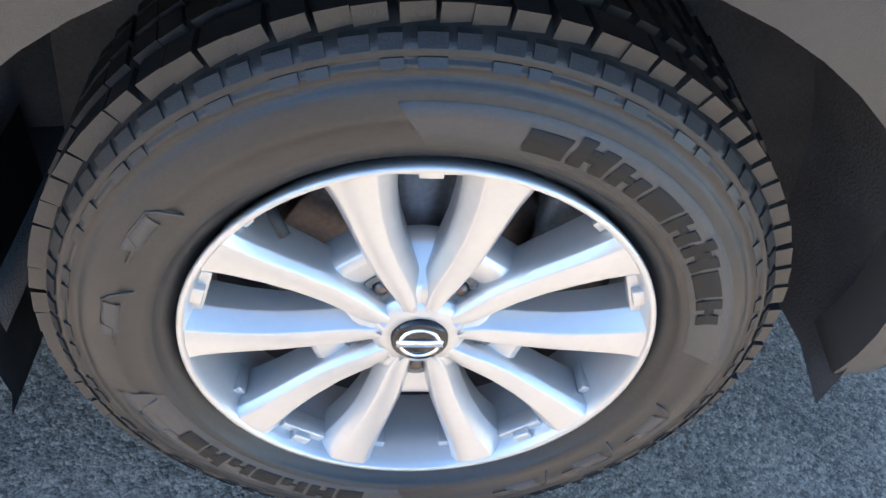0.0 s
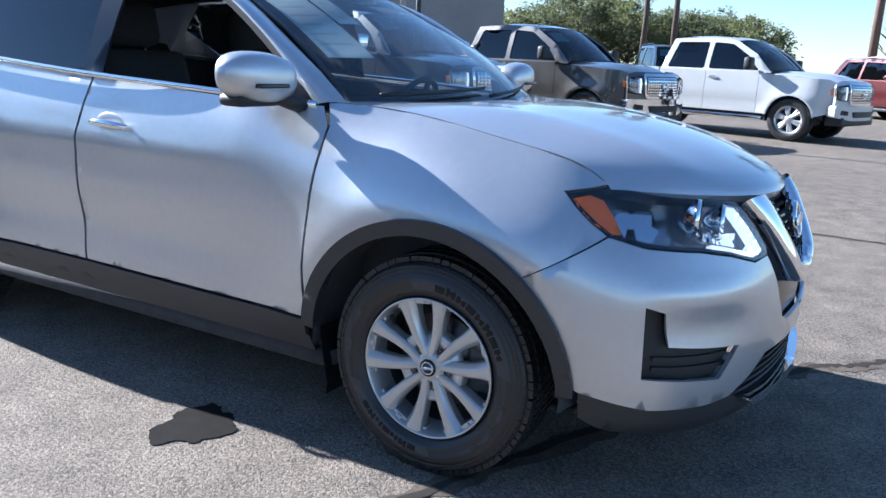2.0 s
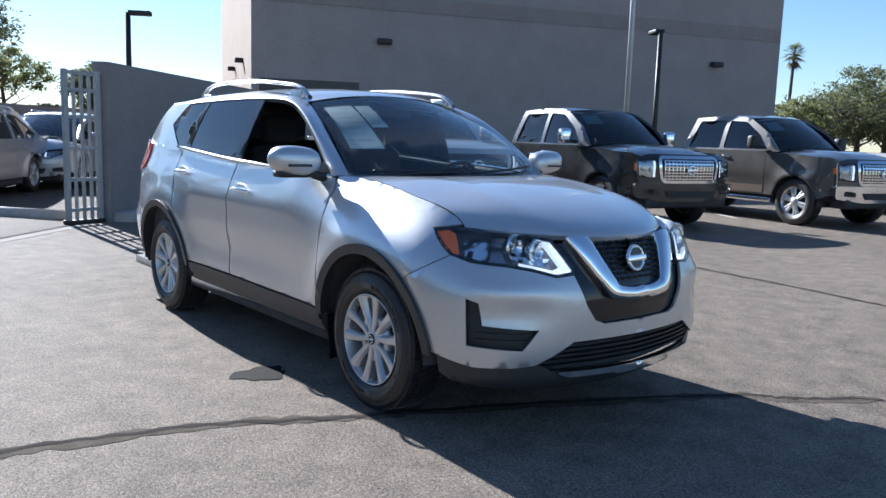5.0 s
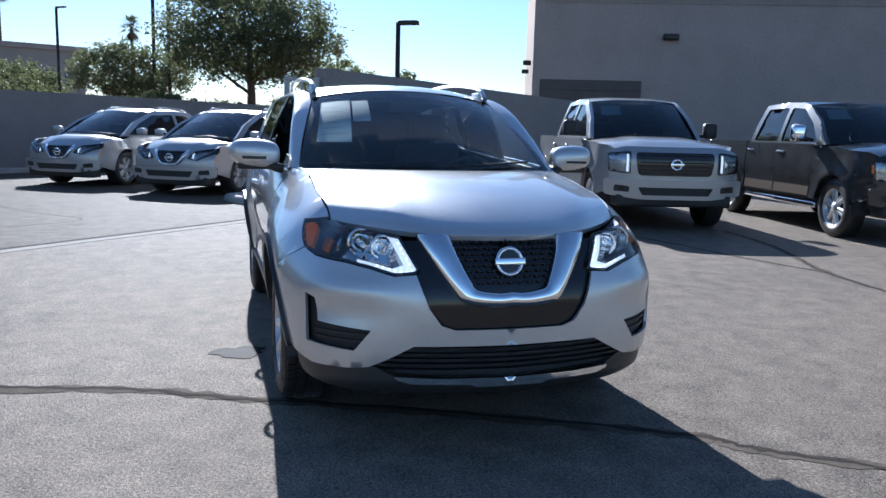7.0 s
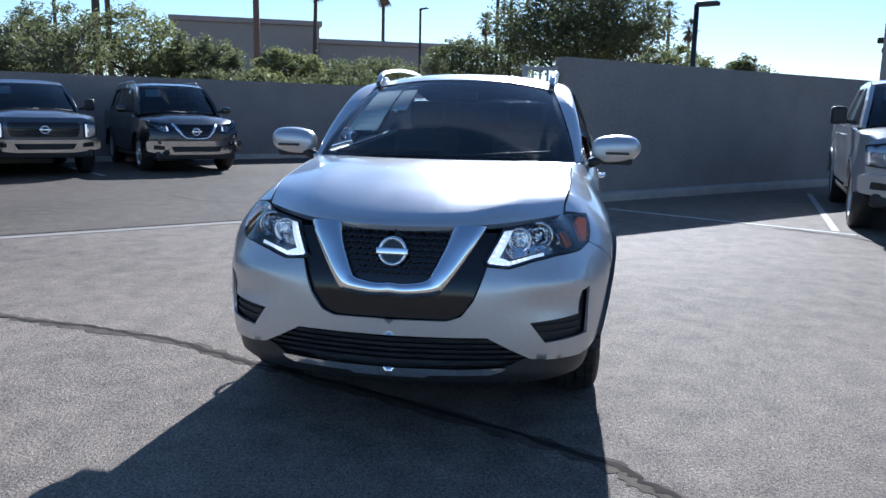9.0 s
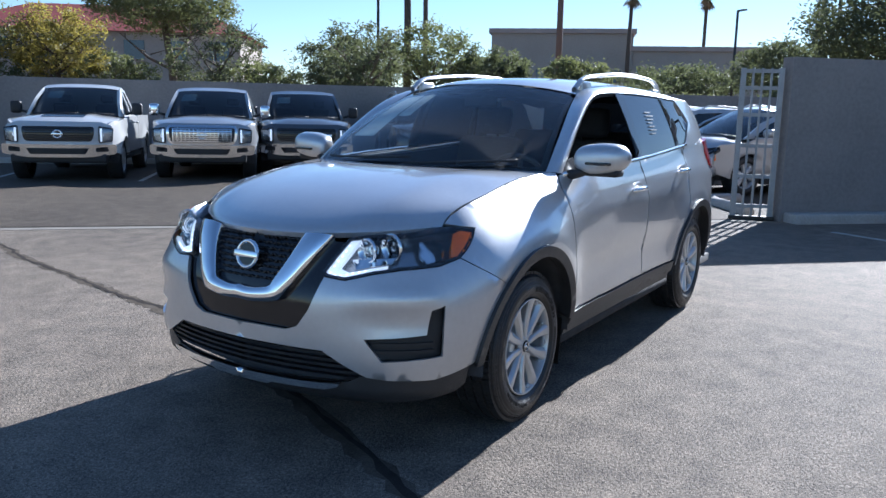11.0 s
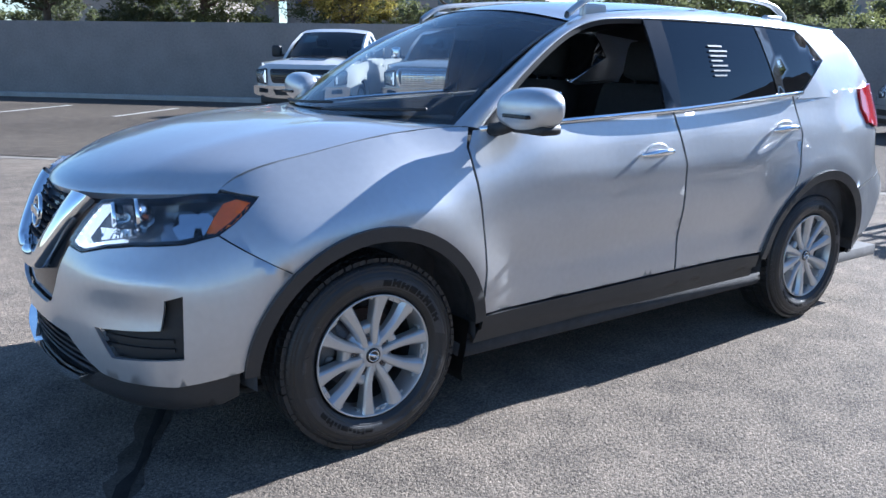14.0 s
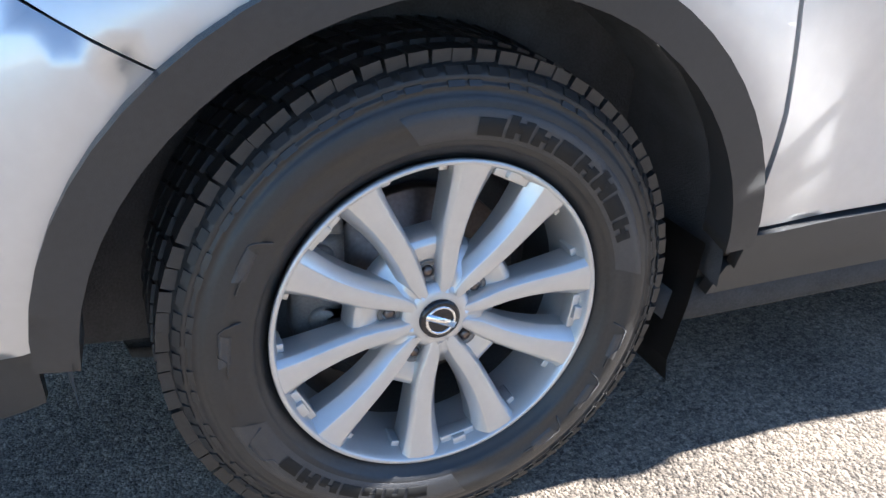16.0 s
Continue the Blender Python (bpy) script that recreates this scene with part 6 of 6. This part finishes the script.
    for x, z in ((wst + .05, rz - .07), (wst - .2, rz - .025), ((wst + re) / 2, rz), ((wst + re * 3) / 4, rz - .008), (re, rz - .045)):
        w = cab_y(x, z) + .006
        rows.append([Vector((x - .10 * (j / 8) ** 2 * (1 if x > wst else 0), w * j / 8, z - .012 + .045 * (1 - abs(j / 8) ** 3))) for j in range(-8, 9)])
    part("roof", grid_mesh(rows, flip=True), paint, v)
    rows = []
    for t in (0, .25, .5, .75, 1):
        x, z = wsb + .10 + (wst - wsb - .03) * t, bz - .005 + (rz - .065 - bz) * t
        w = cab_y(x - .14, z) - .015
        rows.append([Vector((x - .17 * abs(j / 8) ** 2.2 + .03 * 4 * t * (1 - t), w * j / 8, z + .03 * (1 - (j / 8) ** 2) + .02 * 4 * t * (1 - t))) for j in range(-8, 9)])
    ws = part("windscreen", grid_mesh(rows), SCREEN, v, "dark windscreen with a pale paper")
    pap = [[rows[i][j] + Vector((-.012, 0, -.012)) for j in (2, 3, 4, 5)] for i in (2, 3, 4)]
    pap = [[a.lerp(b, .35) for a, b in zip(pap[0], pap[1])], pap[1], [a.lerp(b, .45) for a, b in zip(pap[1], pap[2])]]
    part("windscreen_paper", grid_mesh(pap), PAPER, ws, "pale paper sheet behind the glass")
    for sg in (1, -1):
        part("wiper", tube([rows[0][8 + 7 * sg] + Vector((.02, 0, .03)), rows[0][8 + 3 * sg] + Vector((.02, 0, .045)), rows[0][8 - sg] + Vector((.02, 0, .03))], .010, 5), DARK, ws)
    part("cab_back", grid_mesh([[Vector((x, w * j, z)) for j in (-1, 1)] for x, w, z in ((ce, cab_y(ce, bz), bz), (re, cab_y(re, rz - .05), rz - .05))]), PRIVACY if not bed else paint, v)
    part("inner_floor", boxed(-wb - ro + .1, -hw + .22, low - .05, fo - .4, hw - .22, low + .05), LINER, v, smooth=False)
    part("inner_core", boxed(ce + .1, -hw + .24, low + .05, fo - .55, hw - .24, bz - .08), LINER, v, smooth=False)
    for sg in (1, -1):
        part("seat_back", boxed(wst - .50, sg * .42 - .24, bz - .15, wst - .34, sg * .42 + .24, bz + .24, .06), TRIM_CLOTH, v)
        part("headrest", boxed(wst - .50, sg * .42 - .13, bz + .27, wst - .40, sg * .42 + .13, bz + .43, .04), TRIM_CLOTH, v)
    part("tailgate", boxed(-wb - ro - .03, -hw + .09, low + .15, -wb - ro + .06, hw - .09, tail - .01, .03), paint, v)
    if bed:
        part("bed_floor", boxed(-wb - ro + .05, -hw + .12, bz - .5, ce - .02, hw - .12, bz - .42), DARK, v, smooth=False)
        part("cab_rear_wall", boxed(ce - .04, -hw + .08, low, ce + .02, hw - .08, bz), paint, v, smooth=False)
    else:
        for sg in (1, -1):
            part("roof_rail", tube([(wst - .3, sg * (wt - .05), rz - .02), (wst - .5, sg * (wt - .04), rz + .05), (re + .3, sg * (wt - .04), rz + .03), (re + .1, sg * (wt - .05), rz - .02)], .018, 6), ALLOY, v)
    for sg in (1, -1):
        small_wheel(v, 0, sg * (hw - .03), r, sg)
        small_wheel(v, -wb, sg * (hw - .03), r, sg)
        for cx in (0, -wb):
            part("arch_liner", lathe([(ar - .01, sg * (hw - .05)), (ar - .01, sg * (hw - .4)), (.05, sg * (hw - .42))], 16, arc=(radians(-8), radians(188))), LINER, v, m=Matrix.Translation((cx, 0, r)))
    return v


BRONZE = car_paint("bronze_paint", (.15, .115, .085), .5, .38)
SCREEN = glass("tinted_screen", (.45, .52, .52), haze=.09)
TRUCK = dict(front=.98, wb=3.55, rear=1.25, width=2.02, hood=1.27, belt=1.30, roof=1.97, ws_base=-.50, ws_top=-1.30, roof_end=-2.75, cab_end=-2.92, wheel=.42, bed=True, low=.50, grille=(.80, 1.12, .56), dark_arch=False)
CAB1 = dict(TRUCK, roof_end=-1.80, cab_end=-1.98, wb=3.06, rear=1.0, wheel=.40, hood=1.19, belt=1.22, roof=1.84, grille=(.76, 1.03, .62))
WAGON = dict(front=.97, wb=2.83, rear=1.05, width=1.90, hood=1.0, belt=1.06, roof=1.66, ws_base=.02, ws_top=-1.10, roof_end=-2.75, cab_end=-3.78, wheel=.375, low=.34, grille=(.60, .84, .36), bright=False)
BIG = dict(front=.95, wb=2.95, rear=1.0, width=2.02, hood=1.14, belt=1.20, roof=1.88, ws_base=-.35, ws_top=-1.05, roof_end=-3.35, cab_end=-3.85, wheel=.40, low=.42, grille=(.72, 1.0, .46), bright=True)
for nm, lab, cat, x, y, h, pnt, S, gr, st in (
        ("pickup_truck", "pale silver crew cab pickup with a black grille", "truck", -5.50, 5.3, -13, "pearl_silver", dict(TRUCK, bright=False), "black", False),
        ("pickup_truck", "black crew cab pickup with a chrome grille and bronze lower band", "truck", -3.70, 8.2, -13, "black", dict(TRUCK, bright=False, two_tone=BRONZE, bright_mirror=True), "chrome", False),
        ("pickup_truck", "brown-grey crew cab pickup with chrome grille and bumper", "truck", -2.2, 11.7, -14, "brown_grey", dict(TRUCK, two_tone=BRONZE), "chrome", False),
        ("pickup_truck", "white crew cab pickup parked beside a brown-grey one", "truck", .81, 15.0, -16, "white", dict(TRUCK, bright=False), "chrome", False),
        ("pickup_truck", "white pickup with black grille and black hood stripe", "truck", -4.85, -12.2, 45, "white", dict(CAB1, bright=True), "black", True),
        ("pickup_truck", "silver pickup with a wide chrome barred grille", "truck", -6.85, -10.55, 43, "steel_silver", dict(CAB1, wb=3.3, bright_mirror=True), "chrome", False),
        ("pickup_truck", "slate grey pickup with a dark grille and chrome bumper", "truck", -9.0, -9.8, 44, "slate_grey", CAB1, "black", False),
        ("large_suv", "black full-size sport utility with chrome grille arms", "car", -11.1, -7.75, 42, "black", BIG, "v", False),
        ("midsize_suv", "silver midsize sport utility with chrome grille arms", "car", -13.6, -3.75, -32, "pearl_silver", WAGON, "v", False),
        ("midsize_suv", "silver midsize sport utility with chrome grille arms", "car", -11.4, -1.45, -32, "pearl_silver", WAGON, "v", False),
        ("midsize_suv", "grey sport utility parked behind the gate wall", "car", -14.6, 1.2, -32, "steel_silver", WAGON, "v", False),
        ("large_suv", "white sport utility in the row beyond the trucks", "car", -4.5, 26.0, -60, "white", dict(BIG, roof=2.1), "v", False),
        ("large_suv", "dark maroon sport utility in the row beyond the trucks", "car", 3.2, 25.5, -50, "maroon", BIG, "v", False)):
    vehicle(nm, lab, cat, pose(x, y, 0, 0, 0, h), PAINTS[pnt], S, gr, st)
